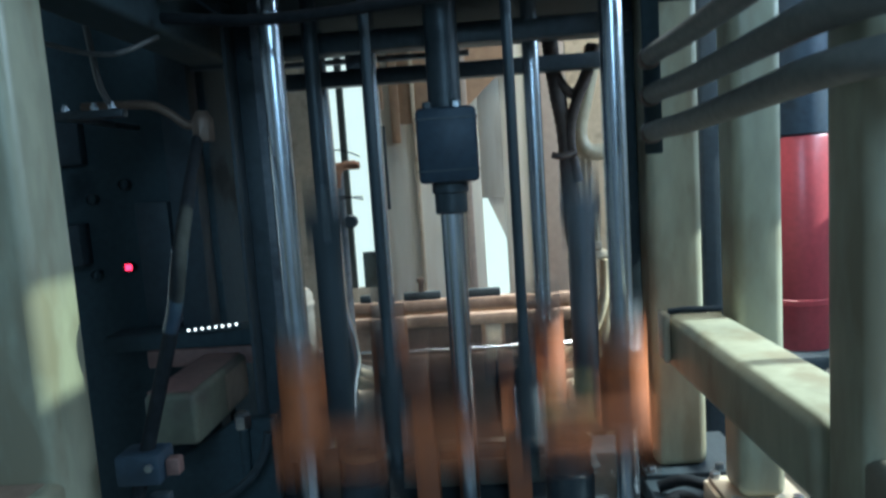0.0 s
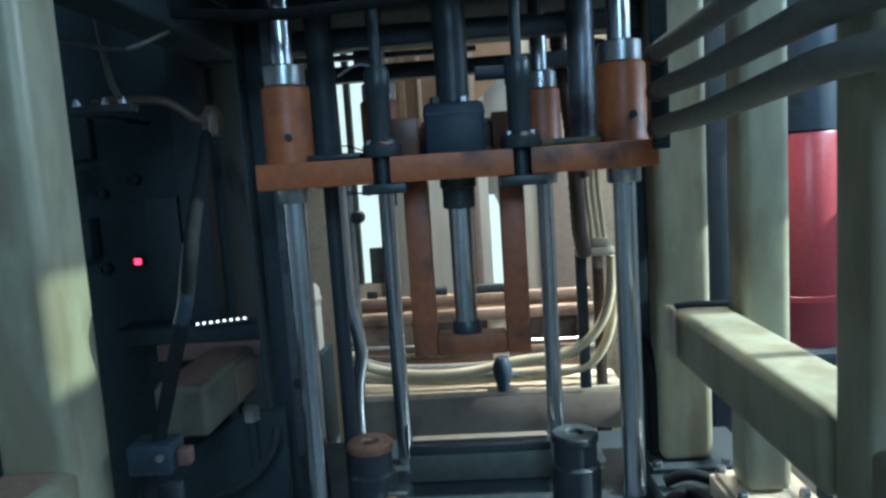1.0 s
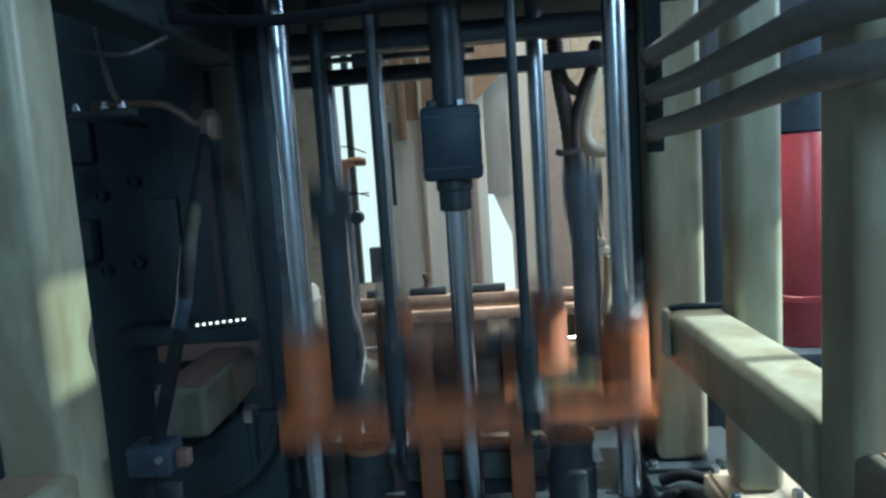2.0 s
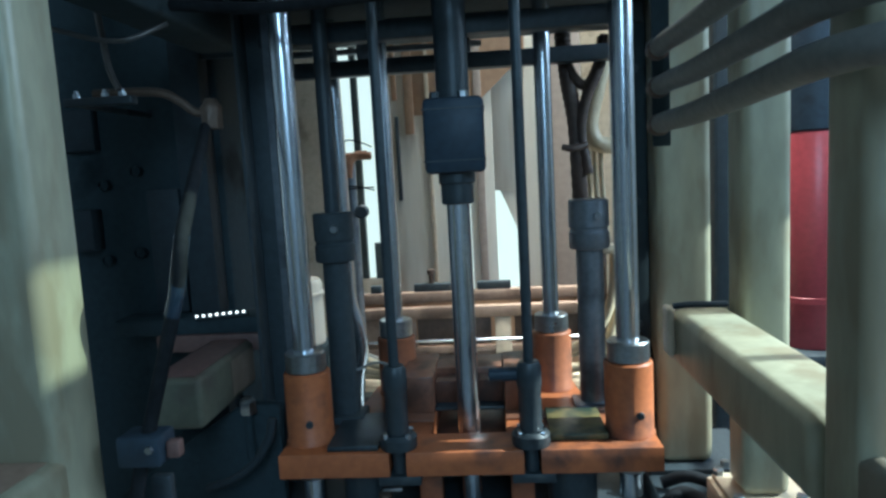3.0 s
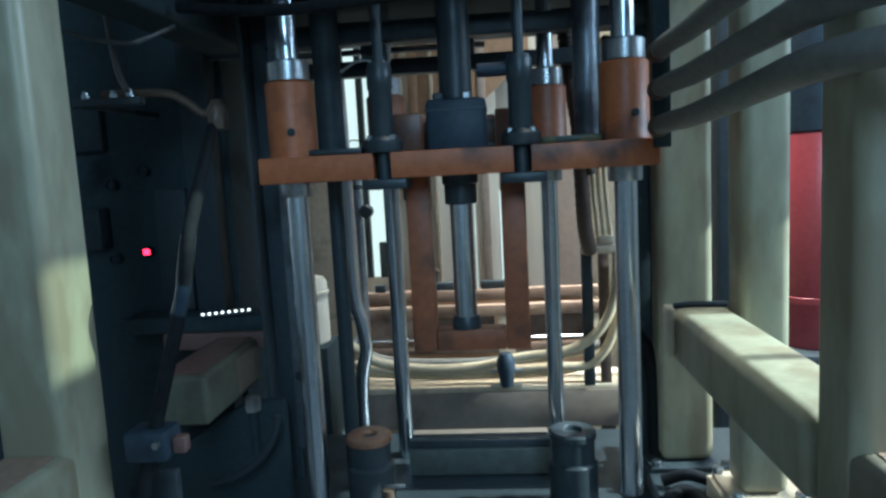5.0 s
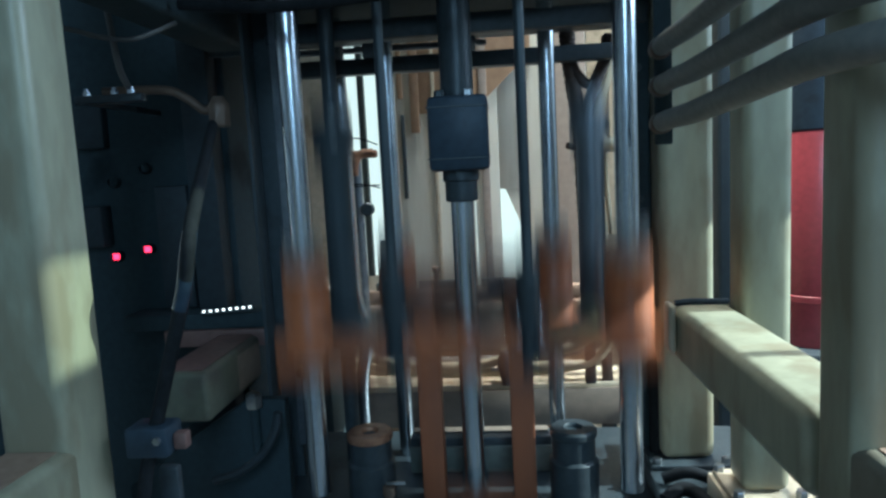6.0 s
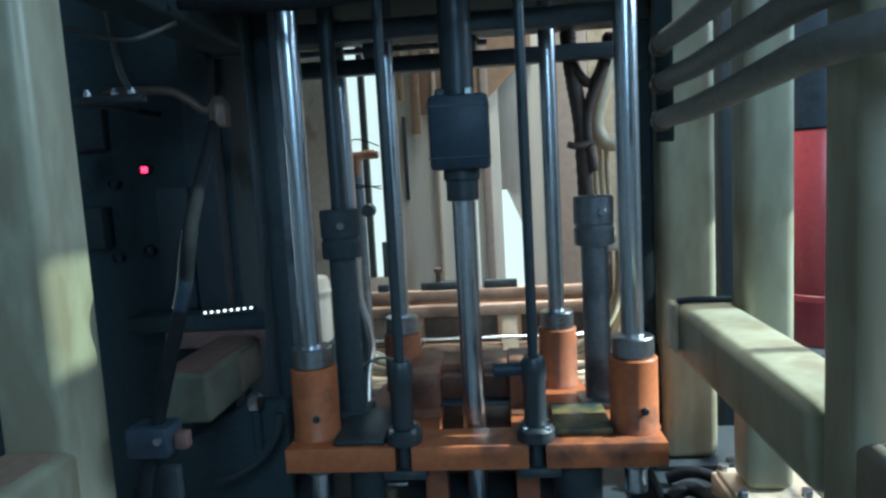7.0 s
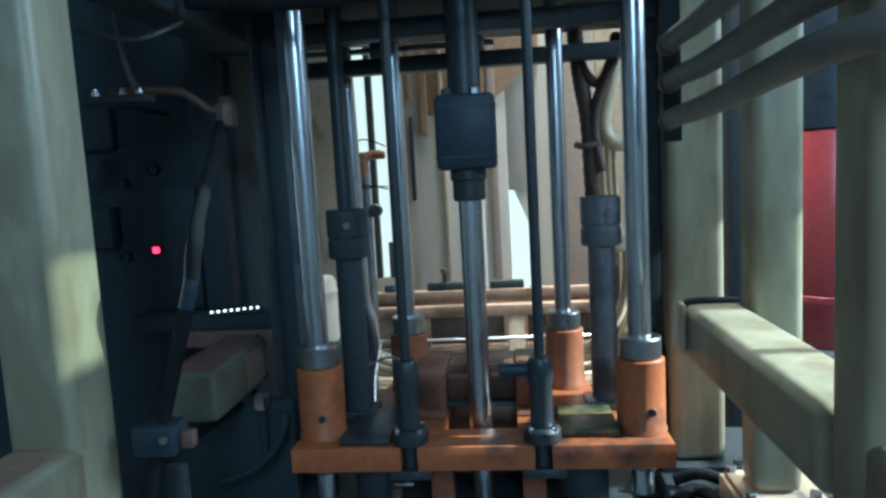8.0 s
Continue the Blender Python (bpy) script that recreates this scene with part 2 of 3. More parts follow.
# two openings in the unseen east wall, sized to shape the sun patches
for y0, y1, z0, z1 in ((-2.6, 4.3, 0, 2.30), (-2.6, 0.2, 2.30, 2.85), (2.3, 4.3, 2.30, 2.85), (-2.6, 4.3, 2.85, 3.395), (-2.6, 0.79, 3.395, 3.62), (1.02, 4.3, 3.395, 3.62), (-2.6, 4.3, 3.62, 4.4)):
    wall("wall_east", 2.6, 2.7, y0, y1, z0, z1)

# unseen bar, placed to cast the shadow strip across the tie beam
window_bar = tagged(part("window_1", box(2.62, 2.66, 0.888, 0.914, 2.30, 2.85, 0.004), M_GREEN), "grey-green painted steel window bar", "window bar", kind="structure")
# added pane, out of view: softens the sun patch on the left post
pane = tagged(part("sun_dimmer", box(2.645, 2.650, 0.79, 1.02, 3.395, 3.62, 0.0), M_PANE, smooth=False), "unseen tinted pane that dims the sun", "window", kind="structure")

# ---- the moulding machine: upright frame ----
CX = -0.0755   # the machine's middle line


def steel_post(x0, x1, y0, y1, z0, z1, material=M_POST, label="olive cream painted square steel tube post", foot=0.0, foot_paint=False):
    p = thing("steel_post", (x0 + x1) / 2, (y0 + y1) / 2, z0, label, "post", "machine frame posts")
    w, d = (x1 - x0) / 2, (y1 - y0) / 2
    part("post_tube", box(-w, w, -d, d, 0.0, z1 - z0, 0.018, 5), material, p)
    if foot:
        part("foot_plate", box(-w - foot, w + foot, -d - foot, d + foot, -0.012, -0.0005, 0.003), M_CREAM if foot_paint else M_DARK, p)
        for sx in (-1, 1):
            for sy in (-1, 1):
                bolt(sx * (w + foot * 0.55), sy * (d + foot * 0.55), 0, 0.010, 0.012, p)
    return p


BED = 0.79
steel_post(0.332, 0.443, 1.430, 1.540, 0.757, 2.5, foot=0.03)
steel_post(0.408, 0.490, 1.165, 1.247, 0.812, 1.97, foot=0.022, foot_paint=True)
steel_post(0.311, 0.411, 0.606, 0.692, 0.0, 2.5)

beam = thing("tie_beam", 0.355, 0.97, 1.09, "olive cream painted square tube beam welded between posts", "beam")
part("beam_tube", box(-0.050, 0.050, -0.2775, 0.262, -0.047, 0.052, 0.017, 5), M_POST, beam)
part("end_plate", box(-0.052, 0.052, 0.2625, 0.268, -0.044, 0.056, 0.002), M_CREAM, beam, "cream end flange")
part("end_cheek", box(-0.064, -0.0505, 0.225, 0.268, -0.030, 0.058, 0.006, 3), M_CREAM, beam, "cream end cheek")
part("weld_bead", tube([(-0.046, 0.258, 0.055), (-0.015, 0.259, 0.057), (0.018, 0.258, 0.056), (0.048, 0.259, 0.055)], 0.0055, 8), M_BLUE, beam, "glossy dark weld bead")
part("weld_plate", box(0.0505, 0.0525, 0.20, 0.26, -0.03, 0.03, 0.0), M_POST, beam, smooth=False)


steel_post(-0.705, -0.601, 0.842, 0.946, 0.0, 2.5)
side_beam = thing("tie_beam", -0.653, 0.42, 1.0, "olive cream painted square tube beam welded to a post", "beam")
part("beam_tube", box(-0.052, 0.0515, -0.60, 0.445, -0.075, 0.047, 0.014, 4), M_POST, side_beam)
part("worn_skin", box(-0.040, 0.034, -0.55, 0.4205, 0.0472, 0.0484, 0.0), M_WORN, side_beam, "worn brownish top", smooth=False)
near_beam = thing("tie_beam", 0.361, 0.10, 1.07, "brownish square tube beam, darkened to match the shaded post", "beam")
part("beam_tube", box(-0.0495, 0.050, -0.45, 0.53, -0.06, 0.067, 0.014, 4), M_POST_BROWNED, near_beam)
part("worn_skin", box(-0.032, 0.040, -0.42, 0.5055, 0.0672, 0.0684, 0.0), M_WORN, near_beam, "worn brownish top", smooth=False)

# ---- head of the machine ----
head = thing("overhead_platen", CX, 1.45, 1.72, "oily steel head platen over the guide rods, blackened for shade", "press platen")
# Platen is coloured black in place of the shade overhead.
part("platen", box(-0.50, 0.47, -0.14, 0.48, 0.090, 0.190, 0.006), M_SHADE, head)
part("front_crossbar", box(-0.50, 0.47, -0.240, -0.202, 0.040, 0.20, 0.005), M_DARK, head)
part("middle_crossbar", box(-0.42, 0.40, 0.03, 0.07, -0.028, 0.012, 0.004), M_BLACK, head)
part("rear_crossbar", box(-0.42, 0.40, 0.235, 0.275, -0.070, -0.032, 0.004), M_BLACK, head)
part("rear_crossbar", box(-0.42, 0.40, 0.235, 0.275, 0.005, 0.060, 0.004), M_BLACK, head)
for x in (-0.22, 0.01):
    part("spacer_block", box(x - 0.025, x + 0.025, 0.240, 0.270, -0.031, 0.004, 0.003), M_GREY, head)
# Unseen board, added to keep light off the upper parts.
part("unseen_shade", box(-0.50, 0.070, -0.76, -0.300, 0.150, 0.170, 0.003), M_DARK, head)
# Dark plate added behind the head, where the top lies in shade.
part("dark_backing", box(-0.75, 0.70, 0.484, 0.50, 0.045, 0.60, 0.003), M_SHADE, head)
part("rear_ledge", box(-0.50, 0.06, 0.46, 0.475, 0.020, 0.036, 0.003), M_GREY, head)
part("feed_pipe", tube([(-0.47, -0.26, -0.002), (-0.30, -0.27, -0.02), (-0.10, -0.27, -0.012), (0.1, -0.26, 0.01), (0.3, -0.26, 0.03)], 0.010), M_RUBBER, head, "black rubber feed pipe")


def main_cylinder():
    c = thing("hydraulic_cylinder", -0.0745, 1.38, 1.34, "dark blue hydraulic cylinder with a square gland block", "cylinder")
    part("gland_neck", lathe([(0, 0), (0.030, 0), (0.033, 0.003), (0.033, 0.040), (0.037, 0.043), (0.037, 0.062), (0, 0.062)]), M_BLACK, c)
    part("gland_block", box(-0.058, 0.060, -0.055, 0.055, 0.062, 0.208, 0.010, 2), M_BLUE, c)
    part("cylinder_barrel", rod(0.033, 0.208, 0.6), M_BLACK, c)
    bolt(0.022, -0.036, 0.208, 0.010, 0.012, c)
    bolt(-0.034, -0.036, 0.208, 0.010, 0.012, c, M_BLACK)
    for z in (0.085, 0.185):
        part("seam", box(-0.0595, 0.0615, -0.0565, 0.0565, z, z + 0.003, 0.0), M_BLACK, c, smooth=False)
    return c


main_cylinder()


def guide_rod(x, y, r, z0, z1, material, label, group="chromed guide rods"):
    g = tagged(part("guide_rod", rod(r, 0, z1 - z0), material), label, "guide rod", group)
    g.location = (x, y, z0)
    return g


for x in (-0.399, 0.247):
    guide_rod(x, 1.33, 0.0225, 0.74, 1.83, M_CHROME, "thick polished chrome guide rod of the press")
for x in (-0.254, 0.123):
    guide_rod(x, 1.62, 0.0195, 0.70, 1.83, M_CHROME, "thick polished chrome guide rod of the press")
guide_rod(-0.350, 1.45, 0.0165, 0.70, 1.83, M_BLACK, "oily black side guide rod", "thin guide rods")

# ---- carriage that rides on the rods ----
REST = 0.824
carriage = thing("press_carriage", CX, 1.40, REST, "orange painted press carriage sliding on chrome rods", "press carriage")


def build_carriage(c):
    T = 0.049
    # plate: wide bar in front with two notches, narrower behind
    out = [(-0.370, -0.15)]
    for n in (-0.1355, 0.1245):
        out += [(n - 0.0165, -0.15), (n - 0.0165, -0.105), (n + 0.0165, -0.105), (n + 0.0165, -0.15)]
    out += [(0.370, -0.15), (0.370, 0.05), (0.27, 0.06), (0.25, 0.27), (0.0775, 0.27), (0.0775, -0.055), (-0.0755, -0.055), (-0.0755, 0.27), (-0.24, 0.27), (-0.26, 0.06), (-0.370, 0.05)]
    part("base_plate", slab(out, 0, T), M_ORANGE, c)
    part("recess_floor", box(-0.0750, 0.0770, -0.0545, 0.25, 0.004, 0.012, 0.001), M_RECESS, c, "recess floor darkened for shade")
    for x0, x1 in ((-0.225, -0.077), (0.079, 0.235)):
        part("deck_sheet", box(x0, x1, 0.005, 0.054, T + 0.0006, T + 0.005, 0.001), M_BROWNED, c, "browned orange deck sheet")
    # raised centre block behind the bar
    part("cheek_block", box(-0.150, -0.078, 0.055, 0.25, T + 0.0005, T + 0.085, 0.004), M_BROWNED, c, "browned orange block")
    part("cheek_block", box(0.078, 0.145, 0.055, 0.25, T + 0.0005, T + 0.085, 0.004), M_BROWNED, c, "browned orange block")
    part("rear_block", box(-0.0775, 0.0775, 0.14, 0.25, T + 0.0005, T + 0.080, 0.003), M_BROWNED, c, "browned orange block")
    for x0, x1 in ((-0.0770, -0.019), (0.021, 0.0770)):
        part("inner_block", box(x0, x1, 0.085, 0.1395, T + 0.0145, T + 0.066, 0.003), M_RECESS, c, "dark brown recessed block")
    # black sheet stands for the shade inside the recess
    part("recess_dark", box(-0.0770, 0.0770, 0.057, 0.1395, T + 0.0062, T + 0.014, 0.002), M_BLACK, c, "black sheet for the darkness in the recess")
    # bushings on the guide rods
    for x, y, r in ((-0.3235, -0.07, 0.047), (0.3225, -0.07, 0.047), (-0.1785, 0.22, 0.046), (0.1985, 0.22, 0.046)):
        h = 0.196 if y < 0 else 0.190
        b = part("bushing", lathe([(0, T + 0.0005), (r + 0.003, T + 0.0005), (r + 0.003, T + 0.004), (r, T + 0.008), (r, h - 0.003), (r - 0.003, h), (0, h)], x, y), M_ORANGE if y < 0 else M_ORANGE_DIM, c)
        part("retaining_ring", lathe([(0, h + 0.0005), (r - 0.008, h + 0.0005), (r - 0.006, h + 0.003), (r - 0.006, h + 0.038), (r - 0.009, h + 0.041), (0, h + 0.041)], x, y), M_STEEL, b, "bright machined steel ring")
        part("lower_ring", lathe([(0, -0.028), (r - 0.016, -0.028), (r - 0.014, -0.025), (r - 0.014, -0.0005), (0, -0.0005)], x, y), M_STEEL, b, "bright machined steel ring")
        if y < 0:
            part("grease_hole", rod(0.0075, -0.006, 0.001, x + 0.012, (y - r + 0.001, 0.098), 0.001, 12, axis="y"), M_BLACK, b)
    # sleeves in the notches
    for x in (-0.1355, 0.1245):
        s = part("guide_sleeve", lathe([(0, T + 0.03), (0.021, T + 0.03), (0.022, 0.085), (0.022, 0.165), (0.024, 0.168), (0.024, 0.205), (0.019, 0.215), (0, 0.215)], x, -0.122, seg=24), M_BLACK, c, "oily black guide sleeve")
        part("sleeve_flange", lathe([(0, T + 0.0005), (0.036, T + 0.0005), (0.037, T + 0.003), (0.037, T + 0.022), (0.030, T + 0.0295), (0, T + 0.0295)], x, -0.122 + 0.004, seg=24), M_BLACK, s)
        part("lower_flange", box(x - 0.040, x + 0.044, -0.146, -0.06, -0.020, -0.0008, 0.003), M_BLACK, s)
        part("pull_rod", rod(0.0100, 0.2152, 1.05, x, -0.122, 0.001, 20), M_BLACK, s, "thin oily pull rod")
        part("pull_rod_lower", rod(0.0140, -0.0195, T, x, -0.122, 0.001, 20), M_BLACK, s)
        for k in range(4):
            a = radians(45 + 90 * k)
            bolt(x + 0.030 * math.cos(a), -0.118 + 0.030 * math.sin(a), T + 0.022, 0.006, 0.010, s)
    # side columns, the left one darker than the right
    for x, y, lab in ((-0.2745, 0.05, "darker grey steel column"), (0.2745, 0.08, "grey steel column")):
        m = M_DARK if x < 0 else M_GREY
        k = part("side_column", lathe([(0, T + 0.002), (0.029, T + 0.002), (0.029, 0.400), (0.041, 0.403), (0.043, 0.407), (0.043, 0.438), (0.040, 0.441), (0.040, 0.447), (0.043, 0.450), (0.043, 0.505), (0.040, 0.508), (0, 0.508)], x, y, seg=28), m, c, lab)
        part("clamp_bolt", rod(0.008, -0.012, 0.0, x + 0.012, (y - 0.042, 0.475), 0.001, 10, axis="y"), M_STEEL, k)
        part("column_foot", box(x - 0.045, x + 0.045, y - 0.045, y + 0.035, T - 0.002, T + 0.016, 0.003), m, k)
    # sheet added to make the left part of the deck black
    part("black_sheet", box(-0.2755, -0.1735, -0.140, 0.045, T + 0.0006, T + 0.012, 0.003), M_BLACK, c, "thin black sheet over the deck")
    part("deck_pad", box(0.163, 0.2745, -0.110, 0.045, T + 0.0006, T + 0.014, 0.003), M_PAD, c, "mottled yellow-green pad")
    # yoke below the plate
    yoke = box(-0.1095, -0.0605, -0.045, 0.005, -0.362, -0.0008, 0.004)
    box(0.0825, 0.1315, -0.045, 0.005, -0.362, -0.0008, 0.004, bm=yoke)
    box(-0.060, 0.082, -0.045, 0.005, -0.362, -0.318, 0.004, bm=yoke)
    part("yoke", yoke, M_ORANGE_DIM, c, "hanging yoke in orange dimmed for inside shade")
    p = part("piston_rod", rod(0.0235, -0.310, 0.75, 0.001, -0.02), M_CHROME, c, "polished chrome piston rod")
    part("rod_nut", lathe([(0, -0.3175), (0.030, -0.3175), (0.030, -0.300), (0.026, -0.292), (0, -0.292)], 0.001, -0.02, seg=24), M_BLACK, p)
    # small lubrication line between the sleeves
    part("grease_line", tube([(-0.21, -0.11, 0.205), (-0.17, -0.12, 0.222), (-0.1355, -0.122, 0.213)], 0.0028, 8), M_STEEL, c)
    part("hose_union", rod(0.013, -0.055, 0.0, 0.1245 - 0.0225, (-0.12, 0.190), 0.002, 14, axis="x"), M_BLUE, c)


build_carriage(carriage)

# ---- bed below the carriage ----
bed = thing("machine_bed", CX, 1.55, 0.60, "dark oily machine bed with steel ledges", "machine bed")
part("bed_plate", box(-0.56, 0.62, -0.32, 0.22, 0.02, 0.10, 0.006), M_BLACK, bed)
part("side_ledge", box(0.372, 0.62, -0.40, 0.10, 0.102, 0.1445, 0.004), M_DARK, bed)
part("post_pad", box(0.455, 0.610, -0.425, -0.270, 0.145, 0.1995, 0.004), M_CREAM, bed, "pale painted pad under the post")
part("front_ledge", box(-0.155, 0.175, -0.04, 0.02, 0.102, 0.182, 0.004), M_BLACK, bed)
part("ledge_lip", box(-0.155, 0.175, -0.052, -0.0405, 0.102, 0.164, 0.003), M_GREEN, bed, "grey-green lower lip")
part("ledge_strip", box(-0.150, 0.170, -0.010, 0.018, 0.1825, 0.1865, 0.001), M_LIP, bed)
part("bed_skirt", box(-0.60, 0.66, -0.40, 0.40, -0.595, 0.018, 0.006), M_DARK, bed)


def stop_cylinder(x, y, ring):
    s = thing("stop_cylinder", x, y, 0.70, "black stop cylinder with a rusty copper ring on top" if ring else "black oily stop cylinder", "cylinder", "stop cylinders")
    part("stop_body", lathe([(0, 0), (0.050, 0), (0.050, 0.10), (0.044, 0.106), (0.044, 0.150), (0, 0.150)]), M_BLACK, s)
    part("seal_ring", lathe([(0.018, 0.1505), (0.046, 0.1505), (0.048, 0.153), (0.048, 0.164), (0.044, 0.168), (0.020, 0.168), (0.018, 0.165), (0.018, 0.1505)]), M_COPPER if ring else M_BLACK, s)
    part("core", rod(0.0175, 0.1505, 0.160), M_BLACK, s)
    return s


stop_cylinder(-0.291, 1.35, True)
stop_cylinder(0.133, 1.35, False)
drain_cock = thing("drain_cock", -0.245, 1.285, 0.70, "small worn brass drain cock on the bed", "fitting")
part("cock_body", lathe([(0, 0), (0.012, 0), (0.012, 0.03), (0.008, 0.034), (0.008, 0.055), (0.013, 0.058), (0.013, 0.075), (0, 0.078)], seg=12), M_BRASS, drain_cock)
part("cock_lever", box(-0.006, 0.034, -0.004, 0.004, 0.0785, 0.085, 0.002), M_STEEL, drain_cock)

bar = thing("flat_bar", -0.452, 1.45, 0.80, "grey flat steel bar with a bolt hole", "steel bar")
part("bar_body", box(-0.022, 0.022, -0.006, 0.006, 0.0, 1.0, 0.002), M_GREY, bar)
part("bolt_head", rod(0.012, -0.014, -0.0065, -0.006, (0, 0.17), 0.001, 6, axis="y"), M_BLACK, bar)
pillar = thing("angle_pillar", -0.505, 1.50, 0.62, "dark grey angle iron pillar", "pillar")
part("angle_iron", box(-0.030, 0.020, 0.0, 0.008, 0, 1.3, 0.002), M_DARK, pillar)
part("angle_flange", box(-0.030, -0.022, -0.06, -0.0005, 0, 1.3, 0.002), M_DARK, pillar)

# ---- hoses at the right of the head ----
def hose(points, r, material, label, name="hydraulic_hose", group="hydraulic hoses", ribs=0.0, seg=12):
    return tagged(part(name, tube(points, r, seg, 10, ribs=ribs), material), label, "hose", group)


bulk = thing("hose_bulkhead", 0.285, 1.225, 1.43, "dark steel bulkhead strip that holds the hoses", "bracket")
part("strip", box(-0.006, 0.024, 0.0, 0.012, 0.0, 0.30, 0.003), M_SHADE, bulk)
part("arm", box(0.0245, 0.1225, -0.004, 0.010, 0.26, 0.29, 0.002), M_SHADE, bulk)
for k, (z, side) in enumerate(((1.592, 0.000), (1.529, 0.003), (1.466, 0.0))):
    hh = thing("hydraulic_hose", 0.283, 1.224, z, "grey rubber hydraulic hose with a crimped end fitting", "hose", "hydraulic hoses")
    run = (0.004, 0.004, 0.016)[k]
    part("hose_body", tube([(0.0, -0.012, 0.0), (side, -0.08, 0.003), (side, -0.20, run * 0.22), (0.0, -0.36, run * 0.62), (-0.004, -0.50, run), (-0.006, -0.60, run * 1.2), (0.02, -0.68, run * 1.35), (0.10, -0.74, run * 1.5), (0.22, -0.77, run * 1.6)], 0.0165, 14, 10), M_HOSE, hh)
    part("end_fitting", lathe([(0, 0.0005), (0.016, 0.0005), (0.016, -0.010), (0.0185, -0.012), (0.0185, -0.030), (0.0170, -0.033), (0, -0.033)], seg=18, axis="y"), M_BRASS, hh, "dull brass end fitting")

side_plate = thing("side_plate", 0.297, 1.50, 0.70, "dark steel side plate between the rod and a post", "steel plate")
part("plate_body", box(-0.036, 0.0345, 0.0, 0.016, 0.0, 1.10, 0.003), M_SHADE, side_plate)
for z in (0.35, 0.62, 0.90):
    bolt(0.010, 0.0, z, 0.008, -0.007, side_plate, M_BLACK, "y")

# red gas bottle behind the frame
bottle = thing("red_cylinder", 0.992, 2.2, 0.80, "red painted steel gas cylinder", "gas cylinder")
part("bottle_body", lathe([(0, 0), (0.10, 0), (0.105, 0.01), (0.105, 0.655), (0.10, 0.665), (0, 0.665)]), M_RED, bottle)
part("band", lathe([(0.106, 0.14), (0.109, 0.142), (0.109, 0.160), (0.106, 0.162)]), M_RED, bottle)
part("bottle_cap", lathe([(0, 0.666), (0.095, 0.666), (0.104, 0.67), (0.104, 1.45), (0.09, 1.49), (0.03, 1.50), (0, 1.50)]), M_BLUE, bottle, "dark blue upper section")
stand = thing("bottle_stand", 0.992, 2.2, 0.0, "dark steel stand under the red cylinder", "stand")
part("stand_top", box(-0.16, 0.16, -0.16, 0.16, 0.76, 0.799, 0.004), M_DARK, stand)
for sx in (-1, 1):
    for sy in (-1, 1):
        part("leg", box(sx * 0.13 - 0.02, sx * 0.13 + 0.02, sy * 0.13 - 0.02, sy * 0.13 + 0.02, 0, 0.759, 0.003), M_DARK, stand)

# ---- behind the machine ----
back = thing("back_panel_wall", 0.0, 2.62, 0.0, "cream sheet panel wall with vertical ribs and a bright opening", "panel wall", kind="structure")
for x0, x1, z0, z1, m in ((-2.2, -0.605, 0.0, 2.6, M_CREAM), (-0.601, -0.409, 0.0, 1.0, M_CREAM), (-0.405, -0.09, 0.0, 2.6, M_WHITE), (-0.086, 0.010, 0.0, 2.6, M_WHITE),
                          (0.0105, 0.0955, 0.0, 0.94, M_WHITE), (0.0105, 0.0955, 1.32, 2.6, M_WHITE), (0.096, 0.20, 0.0, 2.6, M_WHITE), (0.204, 0.345, 0.0, 2.6, M_PINK), (0.349, 0.95, 0.0, 2.6, M_CREAM), (0.954, 2.4, 0.0, 1.0, M_CREAM)):
    part("panel", box(x0, x1, 0.0, 0.03, z0, z1, 0.002), m, back)
gus = bmesh.new()
vv = [[gus.verts.new((x, y, z)) for x, z in ((0.094, 1.319), (0.03, 1.319), (0.094, 1.16))] for y in (0.004, 0.024)]
gus.faces.new(vv[0]), gus.faces.new(vv[1][::-1])
for k in range(3):
    gus.faces.new((vv[0][k], vv[1][k], vv[1][(k + 1) % 3], vv[0][(k + 1) % 3]))
part("opening_gusset", gus, M_WHITE, back, smooth=False)
for x, w, z0, m in ((-0.40, 0.014, 0.5, M_CREAM), (-0.357, 0.020, 1.68, M_TAN), (-0.352, 0.014, 1.30, M_DARK), (-0.303, 0.034, 1.55, M_TAN), (-0.232, 0.016, 0.5, M_CREAM),
                    (-0.042, 0.030, 0.5, M_PINK), (0.202, 0.014, 0.5, M_PINK)):
    part("rib", box(x - w / 2, x + w / 2, -0.018, -0.0005, z0, 1.62 if m is M_DARK else 2.6, 0.003), m, back)
# tan pieces paint the shade, with its slanted edge, on the cream panel
board = bmesh.new()
corners = [[board.verts.new((x, y, z)) for x, z in ((-0.085, 1.660), (-0.030, 1.665), (0.085, 1.770), (0.14, 1.780), (0.14, 2.2), (-0.085, 2.2))] for y in (-0.012, -0.0008)]
board.faces.new(corners[0]), board.faces.new(corners[1][::-1])
for k in range(6):
    board.faces.new((corners[0][k], corners[1][k], corners[1][(k + 1) % 6], corners[0][(k + 1) % 6]))
part("panel_shade", board, M_TAN, back, "tan piece for the slanted shade on the panel", smooth=False)
part("panel_shade", box(-0.285, -0.12, -0.012, -0.0008, 1.62, 2.2, 0.002), M_TAN, back, "tan piece for shade on the panel")
part("window_mullion", box(-0.525, -0.500, 0.0, 0.03, 1.0, 2.6, 0.003), M_GREEN, back, "grey-green mullion")
part("sill_gusset", slab([(-0.47, 0.0), (-0.409, 0.0), (-0.409, 0.02), (-0.47, 0.02)], 0.999, 1.14), M_GREEN, back)
sky_card = tagged(part("backdrop", box(-2.6, 1.7, 4.6, 4.62, -0.1, 3.9, 0), M_SKY, smooth=False), "bright hazy daylight beyond the opening", "backdrop", kind="structure")

